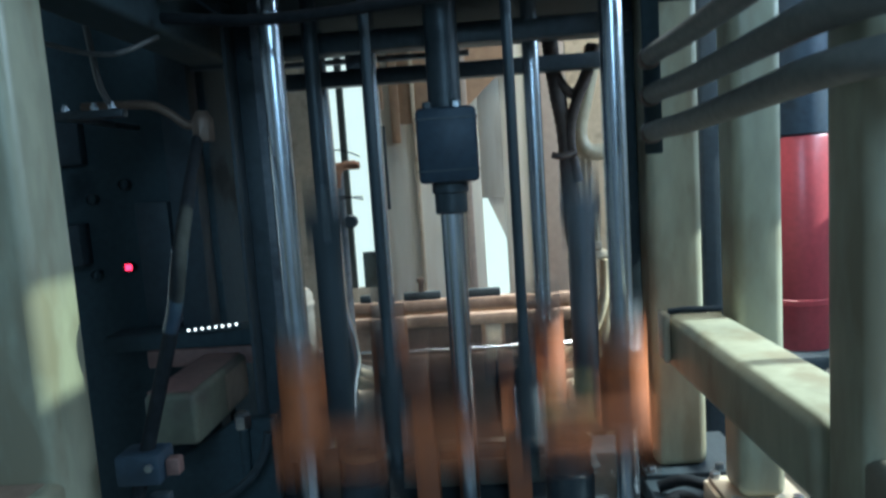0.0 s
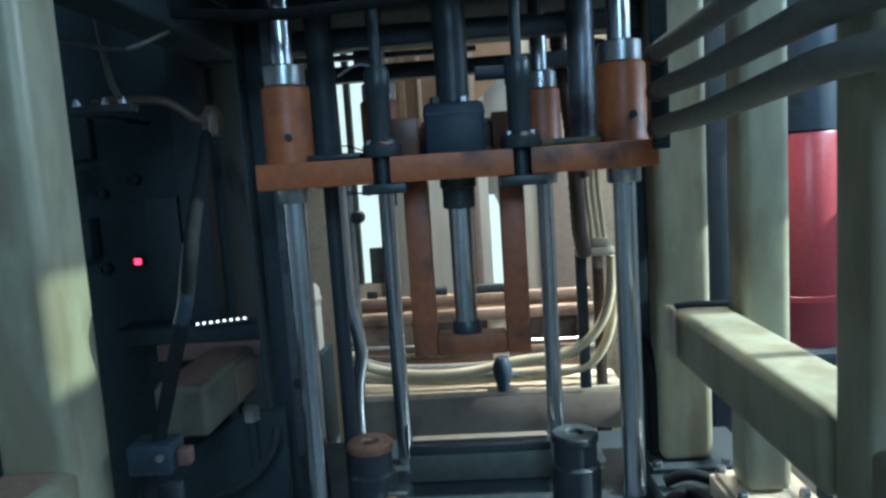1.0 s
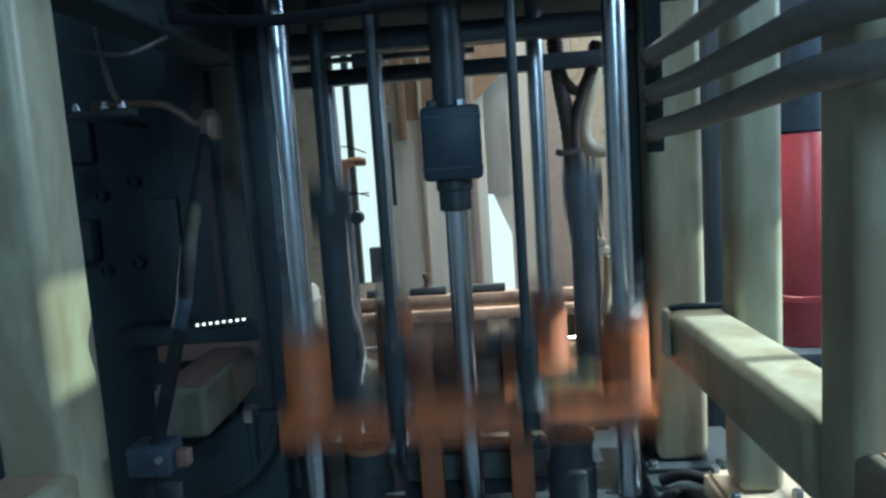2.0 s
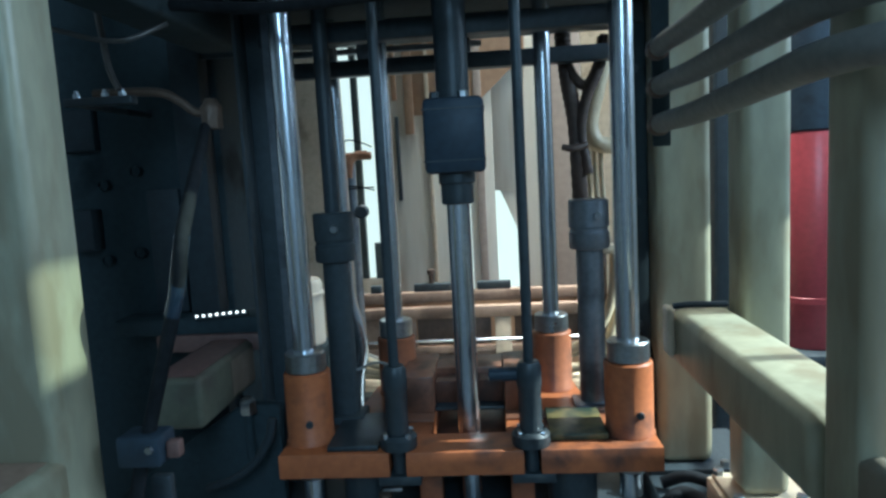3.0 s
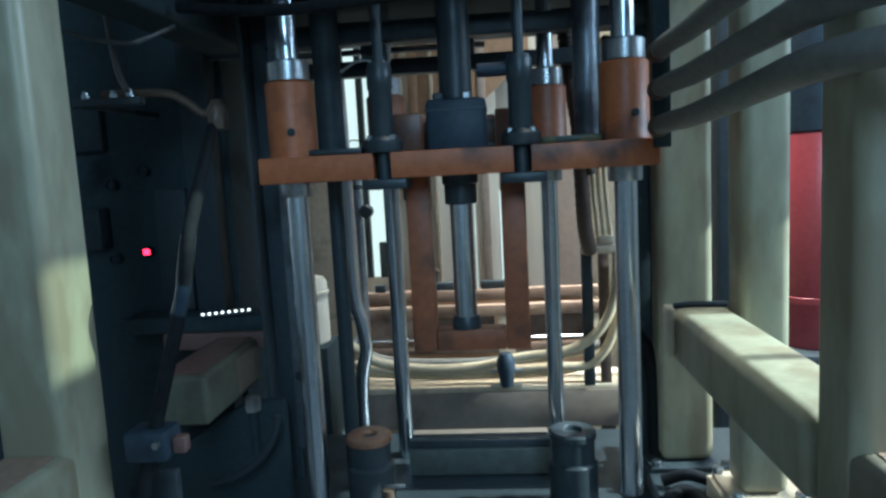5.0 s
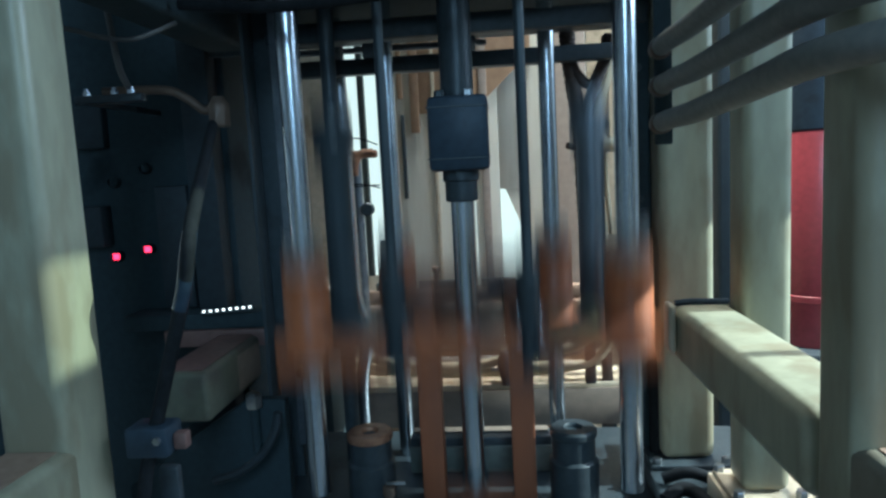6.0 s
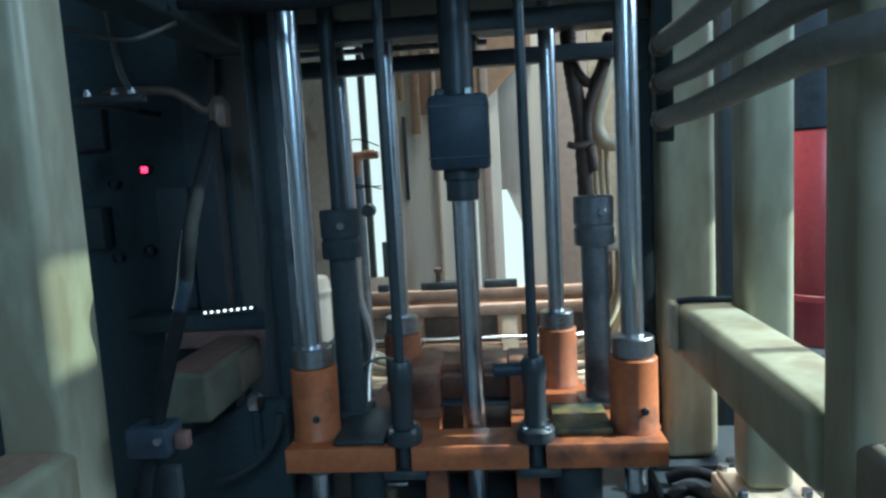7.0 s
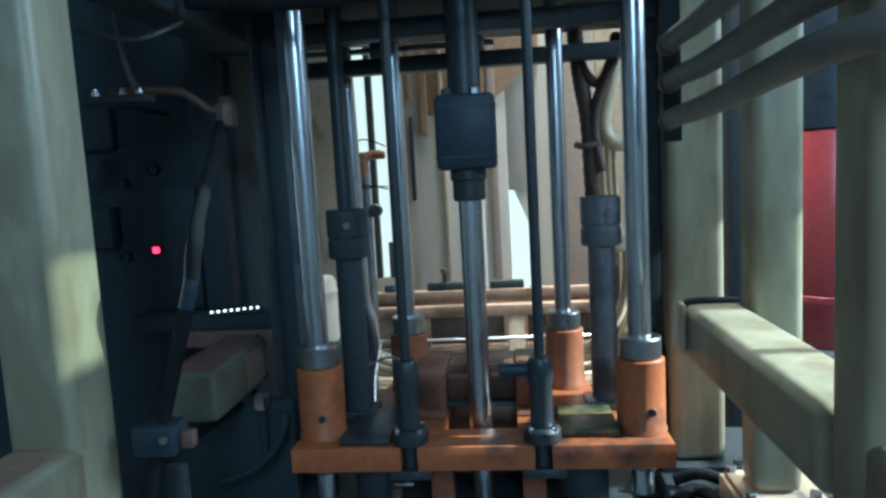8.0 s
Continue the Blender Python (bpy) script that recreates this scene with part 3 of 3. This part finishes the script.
drum = thing("plastic_drum", -0.605, 2.02, 0.0, "white plastic drum standing on a dark stool", "drum")
part("drum_body", lathe([(0, 0.90), (0.066, 0.90), (0.070, 0.905), (0.070, 1.085), (0.062, 1.10), (0, 1.10)]), M_WHITE, drum)
part("drum_rim", lathe([(0.071, 1.05), (0.074, 1.052), (0.074, 1.062), (0.071, 1.064)]), M_WHITE, drum)
part("stool", box(-0.08, 0.08, -0.08, 0.08, 0.0, 0.899, 0.006), M_SHADE, drum)
tee = thing("pipe_stand", -0.459, 2.2, 0.0, "worn copper tee pipe with a black valve knob", "pipe")
part("riser", rod(0.017, 0.0, 1.455, 0, 0), M_GREY, tee)
part("elbow", tube([(-0.004, -0.018, 1.40), (0.002, -0.018, 1.445), (0.02, -0.010, 1.468), (0.06, -0.005, 1.472)], 0.014), M_COPPER, tee)
part("crossbar", rod(0.013, -0.030, 0.072, 0.0, (0.0, 1.468), 0.003, 16, axis="x"), M_COPPER, tee)
part("knob", rod(0.022, -0.03, 0.0, 0.036, (-0.02, 1.29), 0.004, 20, axis="y"), M_BLACK, tee)
part("knob_neck", rod(0.009, 0.016, 0.05, 0.0, (-0.012, 1.29), 0.001, 12, axis="x"), M_BLACK, tee)
for z, bend in ((1.50, 0.02), (1.37, -0.006), (1.36, 0.012)):
    part("wire", tube([(-0.03, -0.005, z), (0.0, -0.02, z + bend), (0.04, -0.02, z + bend * 0.6), (0.075, 0.0, z - 0.004)], 0.0022, 6), M_RUBBER, tee)

drain = tagged(part("chrome_pipe", tube([(-0.412, 1.80, 1.85), (-0.406, 1.80, 1.55), (-0.404, 1.80, 1.25), (-0.402, 1.80, 1.08), (-0.385, 1.80, 1.0), (-0.378, 1.80, 0.93), (-0.392, 1.80, 0.86), (-0.398, 1.80, 0.78), (-0.398, 1.80, 0.62)], 0.019, 18, 8), M_CHROME), "polished pipe bent at its lower end", "pipe")

rail = thing("cream_rail", -0.08, 2.3, 0.0, "cream painted conveyor rail with dark gaps", "rail")
part("top_rail", box(-0.46, 0.42, -0.03, 0.005, 0.905, 0.945, 0.005), M_WORN, rail)
part("back_rail", box(-0.46, 0.42, 0.05, 0.085, 0.945, 0.985, 0.005), M_WORN, rail)
part("lower_rail", box(-0.46, 0.42, -0.02, 0.02, 0.775, 0.80, 0.003), M_WORN, rail)
for x in (-0.41, 0.094, 0.39):
    part("rail_post", box(x - 0.028, x + 0.028, -0.026, 0.004, 0.0, 0.904, 0.004), M_CREAM, rail)
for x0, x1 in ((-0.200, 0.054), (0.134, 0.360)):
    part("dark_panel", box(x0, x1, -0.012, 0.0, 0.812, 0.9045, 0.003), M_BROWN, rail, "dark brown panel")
part("side_panel", box(-0.38, -0.205, -0.014, 0.0, 0.802, 0.9045, 0.003), M_WORN, rail)
for x0, x1, z1 in ((-0.368, -0.330, 1.012), (-0.213, -0.082, 1.0140), (0.010, 0.128, 1.014)):
    part("slide_block", box(x0, x1, 0.055, 0.080, 0.9855, z1, 0.004), M_DARK, rail)
part("lock_pin", lathe([(0, 1.0145), (0.009, 1.0145), (0.009, 1.045), (0.014, 1.048), (0.014, 1.062), (0, 1.066)], -0.15, 0.066, seg=14), M_BROWN, rail)
part("back_sheet", box(-0.46, 0.42, 0.09, 0.096, 0.4, 0.94, 0.001), M_TAN, rail)
part("bright_rod", rod(0.005, -0.40, 0.36, 0.0, (-0.18, 0.867), 0.001, 10, axis="x"), M_CHROME, rail)
part("rod_bracket", box(-0.41, -0.395, -0.19, -0.03, 0.855, 0.875, 0.002), M_STEEL, rail)
part("rod_bracket", box(0.355, 0.37, -0.19, -0.03, 0.855, 0.875, 0.002), M_STEEL, rail)

tray = thing("cream_tray", -0.04, 1.95, 0.0, "cream painted steel tray table", "tray")
part("tray_top", box(-0.38, 0.385, -0.06, 0.10, 0.765, 0.783, 0.003), M_CREAM, tray)
# front is browner and darker than the cream top
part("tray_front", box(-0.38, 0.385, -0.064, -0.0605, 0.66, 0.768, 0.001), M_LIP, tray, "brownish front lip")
part("tray_bracket", box(0.386, 0.43, -0.05, 0.02, 0.73, 0.772, 0.004), M_CREAM, tray)
for x in (-0.35, 0.35):
    part("leg", box(x - 0.02, x + 0.02, 0.05, 0.09, 0, 0.7645, 0.003), M_DARK, tray)

hose([(0.318, 1.85, 1.16), (0.312, 1.85, 1.06), (0.286, 1.85, 0.98), (0.236, 1.85, 0.922), (0.16, 1.86, 0.888), (0.05, 1.87, 0.874), (-0.08, 1.87, 0.850), (-0.22, 1.87, 0.848), (-0.36, 1.87, 0.872), (-0.44, 1.88, 0.92)], 0.0135, M_CHOSE, "cream plastic hose drooping in a bundle", "air_hose", "cream hoses")
hose([(0.330, 1.88, 1.14), (0.326, 1.88, 1.02), (0.298, 1.88, 0.91), (0.24, 1.88, 0.845), (0.15, 1.885, 0.838), (0.03, 1.89, 0.832), (-0.12, 1.89, 0.828), (-0.30, 1.89, 0.835), (-0.45, 1.90, 0.86)], 0.0135, M_CHOSE, "cream plastic hose drooping in a bundle", "air_hose", "cream hoses")
hose([(0.345, 1.91, 1.10), (0.340, 1.91, 0.99), (0.31, 1.915, 0.88), (0.25, 1.92, 0.835), (0.14, 1.92, 0.815), (0.0, 1.925, 0.81), (-0.2, 1.925, 0.81), (-0.45, 1.93, 0.825)], 0.0125, M_CHOSE, "cream plastic hose drooping in a bundle", "air_hose", "cream hoses")
hose([(-0.47, 1.98, 0.90), (-0.36, 1.97, 0.85), (-0.2, 1.97, 0.835), (0.0, 1.975, 0.835), (0.2, 1.98, 0.85), (0.36, 1.99, 0.90)], 0.013, M_HOSE, "grey rubber hose sagging above the tray", "air_hose", "grey hoses")
tie = thing("hose_clamp", 0.005, 1.90, 0.7835, "dark blue hose clamp on a cream foot", "clamp")
part("clamp_foot", box(-0.045, 0.045, -0.035, -0.010, 0.0, 0.014, 0.002), M_CREAM, tie)
part("clamp_body", lathe([(0, 0.0145), (0.016, 0.0145), (0.020, 0.04), (0.026, 0.06), (0.026, 0.09), (0.016, 0.11), (0, 0.115)], 0, -0.055, seg=16), M_BLUE, tie)
part("clamp_arm", box(-0.045, 0.045, -0.06, -0.045, 0.055, 0.064, 0.002), M_STEEL, tie)
fork = thing("hose_manifold", 0.275, 1.85, 0.0, "cream hose manifold on a dark stand", "manifold")
part("manifold_body", box(-0.055, 0.05, -0.02, 0.02, 1.163, 1.188, 0.008), M_CREAM, fork)
part("manifold_cap", box(-0.01, 0.035, -0.018, 0.018, 1.1885, 1.212, 0.005), M_CREAM, fork)
part("stand", box(-0.05, -0.02, 0.021, 0.045, 0.784, 1.18, 0.004), M_DARK, fork)
part("stand", box(0.0, 0.03, 0.05, 0.07, 0.0, 1.17, 0.004), M_BROWN, fork)
for dx in (-0.004, 0.012, 0.028):
    part("riser_hose", tube([(dx, 0, 1.2), (dx - 0.006, 0.01, 1.28), (dx - 0.012, 0.01, 1.36), (dx - 0.02, -0.03, 1.46)], 0.0065, 10), M_CHOSE, fork)
hose([(0.30, 1.80, 1.72), (0.289, 1.80, 1.655), (0.272, 1.80, 1.585), (0.255, 1.80, 1.51), (0.268, 1.80, 1.462), (0.31, 1.81, 1.45), (0.36, 1.83, 1.47)], 0.021, M_CHOSE, "cream ribbed hose bent in a loop", "flexible_hose", "cream hoses", 0.05, 14)
for pts, r in (([(0.186, 1.76, 1.74), (0.190, 1.76, 1.68), (0.198, 1.75, 1.60), (0.212, 1.75, 1.50), (0.219, 1.76, 1.34), (0.228, 1.80, 1.24), (0.245, 1.84, 1.17)], 0.019),
               ([(0.292, 1.77, 1.72), (0.276, 1.76, 1.66), (0.244, 1.745, 1.600), (0.214, 1.74, 1.615), (0.196, 1.75, 1.66), (0.190, 1.77, 1.74)], 0.012),
               ([(0.30, 1.735, 1.71), (0.262, 1.73, 1.62), (0.236, 1.735, 1.56), (0.224, 1.74, 1.48), (0.240, 1.745, 1.38)], 0.013),
               ([(0.176, 1.73, 1.45), (0.20, 1.72, 1.444), (0.235, 1.73, 1.452)], 0.008)):
    hose(pts, r, M_BROWN, "dark brown cable hose hanging behind the column", "cable_hose", "brown cable hoses", 0.12)

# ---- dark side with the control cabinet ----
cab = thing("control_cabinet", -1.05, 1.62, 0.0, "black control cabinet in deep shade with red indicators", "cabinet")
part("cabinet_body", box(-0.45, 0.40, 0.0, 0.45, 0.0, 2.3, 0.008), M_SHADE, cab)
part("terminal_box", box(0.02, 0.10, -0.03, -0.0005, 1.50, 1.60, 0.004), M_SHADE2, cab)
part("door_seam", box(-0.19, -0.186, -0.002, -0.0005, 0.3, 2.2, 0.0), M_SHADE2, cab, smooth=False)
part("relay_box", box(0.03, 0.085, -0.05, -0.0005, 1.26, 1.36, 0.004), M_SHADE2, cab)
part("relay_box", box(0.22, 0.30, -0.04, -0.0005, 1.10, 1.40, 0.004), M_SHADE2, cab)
part("dark_upright", box(0.315, 0.385, -0.06, -0.0005, 0.7, 2.0, 0.004), M_SHADE2, cab)


def indicator(x, y, z):
    i = thing("indicator_light", x, y, z, "small red indicator light on the dark cabinet", "indicator", "red indicators")
    part("bezel", lathe([(0, 0.0105), (0.0135, 0.0105), (0.0135, -0.011), (0.0115, -0.011), (0.0115, 0.0098), (0, 0.0098)], seg=20, axis="y"), M_SHADE, i)
    d = part("drum", lathe([(0, -0.0090), (0.0094, -0.0090), (0.0099, -0.0085), (0.0099, 0.0085), (0.0094, 0.0090), (0, 0.0090)], seg=20), M_SHADE, i)
    bm = bmesh.new()
    n = 10
    for k in range(n):
        a0, a1 = (math.pi + math.pi * 0.56 * (q / n - 0.5) * 1.0 + math.pi * 0.5 for q in (k, k + 1))
        v = [bm.verts.new((0.0108 * math.cos(a), 0.0108 * math.sin(a), h)) for a, h in ((a0, -0.0072), (a1, -0.0072), (a1, 0.0072), (a0, 0.0072))]
        w = [bm.verts.new((0.0101 * math.cos(a), 0.0101 * math.sin(a), h)) for a, h in ((a0, -0.0072), (a1, -0.0072), (a1, 0.0072), (a0, 0.0072))]
        for f in (v, w[::-1], (v[0], v[1], w[1], w[0]), (v[2], v[3], w[3], w[2])):
            bm.faces.new(f)
    part("red_face", bm, M_LED, d, "glowing red face")
    return d


lamp_upper = indicator(-0.862, 1.6085, 1.446)
lamp_lower = indicator(-0.872, 1.6085, 1.247)
lamp_side = indicator(-0.955, 1.6085, 1.232)
lamp_high = indicator(-0.945, 1.6085, 1.416)

# pipes and hoses in front of the cabinet
hose([(-0.80, 1.15, 1.70), (-0.722, 1.15, 1.678), (-0.681, 1.15, 1.665), (-0.641, 1.15, 1.657), (-0.602, 1.15, 1.658), (-0.56, 1.20, 1.69)], 0.0042, M_LINE, "thin grey air line sagging under the head", "air_line", "air lines", 0, 8)
hose([(-0.742, 1.30, 1.75), (-0.733, 1.30, 1.664), (-0.726, 1.30, 1.626), (-0.714, 1.30, 1.597)], 0.006, M_LINE, "thin grey air line hanging to a fitting", "air_line", "air lines", 0, 8)
mani = thing("air_manifold", -0.76, 1.31, 1.582, "dark air manifold bar with bright fittings", "manifold")
part("manifold_bar", box(-0.07, 0.07, -0.012, 0.012, -0.012, 0.004, 0.003), M_BLACK, mani)
part("hanger", box(-0.066, -0.054, -0.004, 0.20, -0.010, 0.002, 0.001), M_BLACK, mani)
part("hanger", box(-0.066, -0.054, 0.2005, 0.31, -0.010, 0.002, 0.001), M_BLACK, mani)
for x in (-0.046, 0.012, 0.046):
    part("fitting", lathe([(0, 0.0045), (0.008, 0.0045), (0.008, 0.012), (0.005, 0.013), (0.005, 0.018), (0, 0.018)], x, -0.002, seg=6), M_CHROME, mani)
hose([(-0.80, 1.36, 1.60), (-0.668, 1.35, 1.595), (-0.622, 1.35, 1.576), (-0.589, 1.35, 1.551), (-0.567, 1.35, 1.552)], 0.009, M_BRASS, "dull brass pipe bent towards a brass union", "copper_pipe", "pipes", 0, 10)
un = thing("pipe_union", -0.556, 1.35, 1.545, "worn brass pipe union on a dark riser", "fitting")
part("union_nut", lathe([(0, -0.03), (0.020, -0.03), (0.022, -0.026), (0.022, 0.014), (0.017, 0.02), (0.012, 0.03), (0, 0.03)], seg=8), M_BRASS, un)
sl = thing("slanted_hose", -0.46, 0.936, 1.2, "black hydraulic hose hanging slantwise in the shade", "hose", "hydraulic hoses")
part("hose_body", tube([(-0.105, 0.399, 0.319), (-0.071, 0.284, 0.266), (-0.020, 0.124, 0.205), (0.014, 0.000, 0.137), (-0.003, -0.000, 0.054), (-0.036, -0.000, -0.054), (-0.072, -0.000, -0.170), (-0.098, -0.000, -0.267), (-0.125, -0.000, -0.501)], 0.0105, 14, 8), M_RUBBER, sl)
# bluish sleeve added to imitate the highlight streak on the hose
part("sheen_sleeve", tube([(0.014, 0.000, 0.137), (0.005, -0.000, 0.096), (-0.003, -0.000, 0.054), (-0.013, -0.000, 0.022)], 0.0116, 14, 6), M_GLOSS, sl, "glossy blue length for the sheen on the hose")
cl = thing("hose_bracket", -0.532, 0.936, 1.028, "dark blue clamp round the slanted hose", "clamp")
part("clamp_block", box(-0.0325, 0.033, -0.027, 0.027, -0.023, 0.023, 0.006), M_BLUE, cl)
part("clamp_arm", box(0.0335, 0.054, -0.010, 0.010, -0.016, 0.010, 0.004), M_RUST, cl)
part("clamp_bolt", lathe([(0, -0.0275), (0.006, -0.0275), (0.006, -0.033), (0, -0.034)], 0.020, 0, 0.006, 6, axis="y"), M_STEEL, cl)
part("clamp_leg", box(-0.016, 0.016, 0.0275, 0.045, -1.028, -0.060, 0.004), M_BLACK, cl)
# glowing beads imitate sun glints on a steel rod or spring
strip = thing("glint_strip", -0.636, 1.49, 1.109, "row of glowing beads for sun glints on a dark bar", "lamp strip")
part("strip_bar", box(-0.064, 0.064, 0.0, 0.012, -0.008, 0.002, 0.002), M_SHADE, strip)
for k in range(8):
    part("glint_bead", lathe([(0, -0.001), (0.0028, 0.0), (0.0034, 0.002), (0.0022, 0.0042), (0, 0.005)], -0.055 + k * 0.0158, -0.002, 0.0, 10), M_BEAD, strip)
strip.rotation_euler = (0, radians(-4.0), 0)
ledge = thing("side_ledge", -0.70, 1.50, 0.0, "reddish brown steel ledge in the shade", "ledge")
part("ledge_top", box(-0.10, 0.165, 0.0, 0.10, 1.02, 1.06, 0.004), M_RUST, ledge)
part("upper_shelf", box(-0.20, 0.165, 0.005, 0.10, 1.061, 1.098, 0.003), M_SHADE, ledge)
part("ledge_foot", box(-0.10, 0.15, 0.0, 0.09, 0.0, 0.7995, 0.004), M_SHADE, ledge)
# black panel added for the shade below the side beam; hides the floor
cross = thing("under_beam_shade", -0.62, 1.38, 0.0, "black panel for the shade under the side beam", "brace")
bm = bmesh.new()
ring = [[bm.verts.new((x + 0.62, y, z)) for x, z in ((-0.85, 0.40), (-0.48, 0.40), (-0.48, 0.930), (-0.565, 0.930), (-0.690, 0.850), (-0.85, 0.735))] for y in (0.0, 0.03)]
bm.faces.new(ring[0]), bm.faces.new(ring[1][::-1])
for k in range(6):
    bm.faces.new((ring[0][k], ring[1][k], ring[1][(k + 1) % 6], ring[0][(k + 1) % 6]))
bmesh.ops.bevel(bm, geom=bm.edges[:], offset=0.004, segments=2, affect="EDGES", profile=0.5)
part("shade_panel", bm, M_SHADE, cross)
part("shade_panel_foot", box(-0.20, 0.12, 0.0, 0.03, 0.0, 0.399, 0.003), M_SHADE, cross)
rear_beam = thing("tie_beam", -0.615, 1.30, 1.0, "olive square tube beam coloured for shade, with a rusty top", "beam")
part("beam_tube", box(-0.050, 0.050, -0.100, 0.192, -0.052, 0.048, 0.012, 4), M_POST_SHADED, rear_beam)
part("rust_skin", box(-0.046, 0.037, -0.090, 0.190, 0.0482, 0.0505, 0.001), M_RUST, rear_beam, "rusty brown top skin")
part("tape_patch", box(0.0502, 0.0512, 0.050, 0.180, -0.040, 0.036, 0.0), M_LIP, rear_beam, "brownish stained patch", smooth=False)
hose([(-0.468, 1.30, 0.93), (-0.480, 1.30, 0.885), (-0.512, 1.30, 0.838), (-0.560, 1.30, 0.803), (-0.62, 1.31, 0.78)], 0.009, M_SHADE2, "dull dark hose curving below the side beam", "air_hose", "grey hoses")
clip = thing("cable_clip", -0.778, 1.615, 1.06, "small reddish brown clip on the dark cabinet", "clip")
part("clip_body", box(-0.085, 0.02, -0.012, 0.004, 0.0, 0.026, 0.004), M_RUST, clip)
part("clip_lug", box(-0.12, -0.0855, -0.010, 0.004, 0.012, 0.022, 0.003), M_SHADE2, clip)
nut = thing("union_nut", -0.542, 1.365, 0.918, "bright steel union nut on a black pipe", "fitting")
part("nut_body", lathe([(0, 0.0), (0.016, 0.0), (0.018, 0.003), (0.018, 0.028), (0.012, 0.034), (0, 0.034)], seg=6), M_STEEL, nut)
part("nut_pipe", rod(0.010, -0.104, -0.0005), M_SHADE, nut)
# coloured near black, unlike the olive tie beams
top = thing("tie_beam", -0.615, 1.30, 1.755, "near-black square tube beam above the cabinet", "beam")
part("beam_tube", box(-0.050, 0.050, -0.35, 0.28, -0.052, 0.052, 0.012, 4), M_SHADE, top)
part("end_plate", box(-0.055, 0.055, 0.2805, 0.292, -0.06, 0.06, 0.002), M_DARK, top)

# upright added as the dark behind the gap between the right posts
duct = thing("dark_upright", 0.628, 1.95, 0.0, "dark grey upright that fills the gap between posts", "duct")
part("upright_body", box(-0.030, 0.026, -0.05, 0.05, 0.0, 2.4, 0.004), M_DARK, duct)
part("upright_cover", box(-0.026, 0.022, -0.056, -0.0505, 0.02, 2.38, 0.002), M_SHADE2, duct)

# clutter at the foot of the posts
for k, (pts, r) in enumerate((([(0.29, 1.24, 0.762), (0.33, 1.26, 0.775), (0.36, 1.22, 0.770), (0.365, 1.10, 0.765), (0.36, 1.0, 0.74)], 0.014),
                              ([(0.31, 1.34, 0.758), (0.36, 1.33, 0.775), (0.42, 1.31, 0.765), (0.50, 1.31, 0.758)], 0.012))):
    hose(pts, r, M_RUBBER, "black rubber hose lying on the machine ledge", "rubber_hose", "black hoses")
elbow = tagged(part("black_elbow", tube([(0.290, 1.50, 1.03), (0.315, 1.50, 0.99), (0.330, 1.485, 0.93), (0.333, 1.48, 0.80), (0.333, 1.48, 0.70)], 0.018, 14, 8), M_RUBBER), "black rubber elbow hose behind the rod", "hose")


# ---- what moves ----
def motions():
    heights = [
        (0.0, 0.880), (0.0667, 0.960), (0.1, 0.970), (0.3, 0.971), (0.4, 0.996), (0.5, 1.077), (0.6, 1.105), (0.7, 1.236), (0.8, 1.385), (0.9, 1.400),
        (1.4, 1.401), (1.5, 1.311), (1.6, 1.275), (1.7, 1.184), (1.8, 1.145), (1.9, 1.035), (2.0, 0.905), (2.15, 0.845), (2.3, 0.823), (4.1, 0.823),
        (4.2, 0.917), (4.3, 0.968), (4.5, 0.968), (4.6, 1.038), (4.7, 1.186), (4.8, 1.31), (4.9, 1.39), (5.0, 1.400), (5.5, 1.400), (5.6, 1.311),
        (5.7, 1.25), (5.8, 1.161), (5.9, 1.125), (6.0, 1.032), (6.1, 0.900), (6.2, 0.855), (6.3, 0.835), (6.4, 0.823), (8.0, 0.823)]
    # each lamp turns its red face to the front when it is lit
    for drum, lit in ((lamp_upper, ((2.6, 2.9), (6.5, 7.1))), (lamp_lower, ((0.0, 1.9), (3.9, 6.4), (7.8, 8.0))),
                      (lamp_side, ((1.2, 1.9), (5.5, 6.3))), (lamp_high, ((0.3, 0.9), (4.3, 4.8)))):
        keys = []
        for a, b in lit:
            if a > 0:
                keys += [(a - 0.1, 170), (a - 0.0667, 85), (a - 0.0333, 0)]
            keys += [(b, 0), (b + 0.0333, 85), (b + 0.0667, 170)] if b < 8 else [(8.0, 0)]
        if keys[0][0] > 0:
            keys.insert(0, (0.0, 170 if lit[0][0] > 0 else 0))
        if keys[-1][0] < 8:
            keys.append((8.0, 170))
        walk(drum, [(t, pose(0, 0, 0, 0, 0, r)) for t, r in keys])
    walk(carriage, [(t, pose(CX, 1.40, z)) for t, z in heights])


motions()
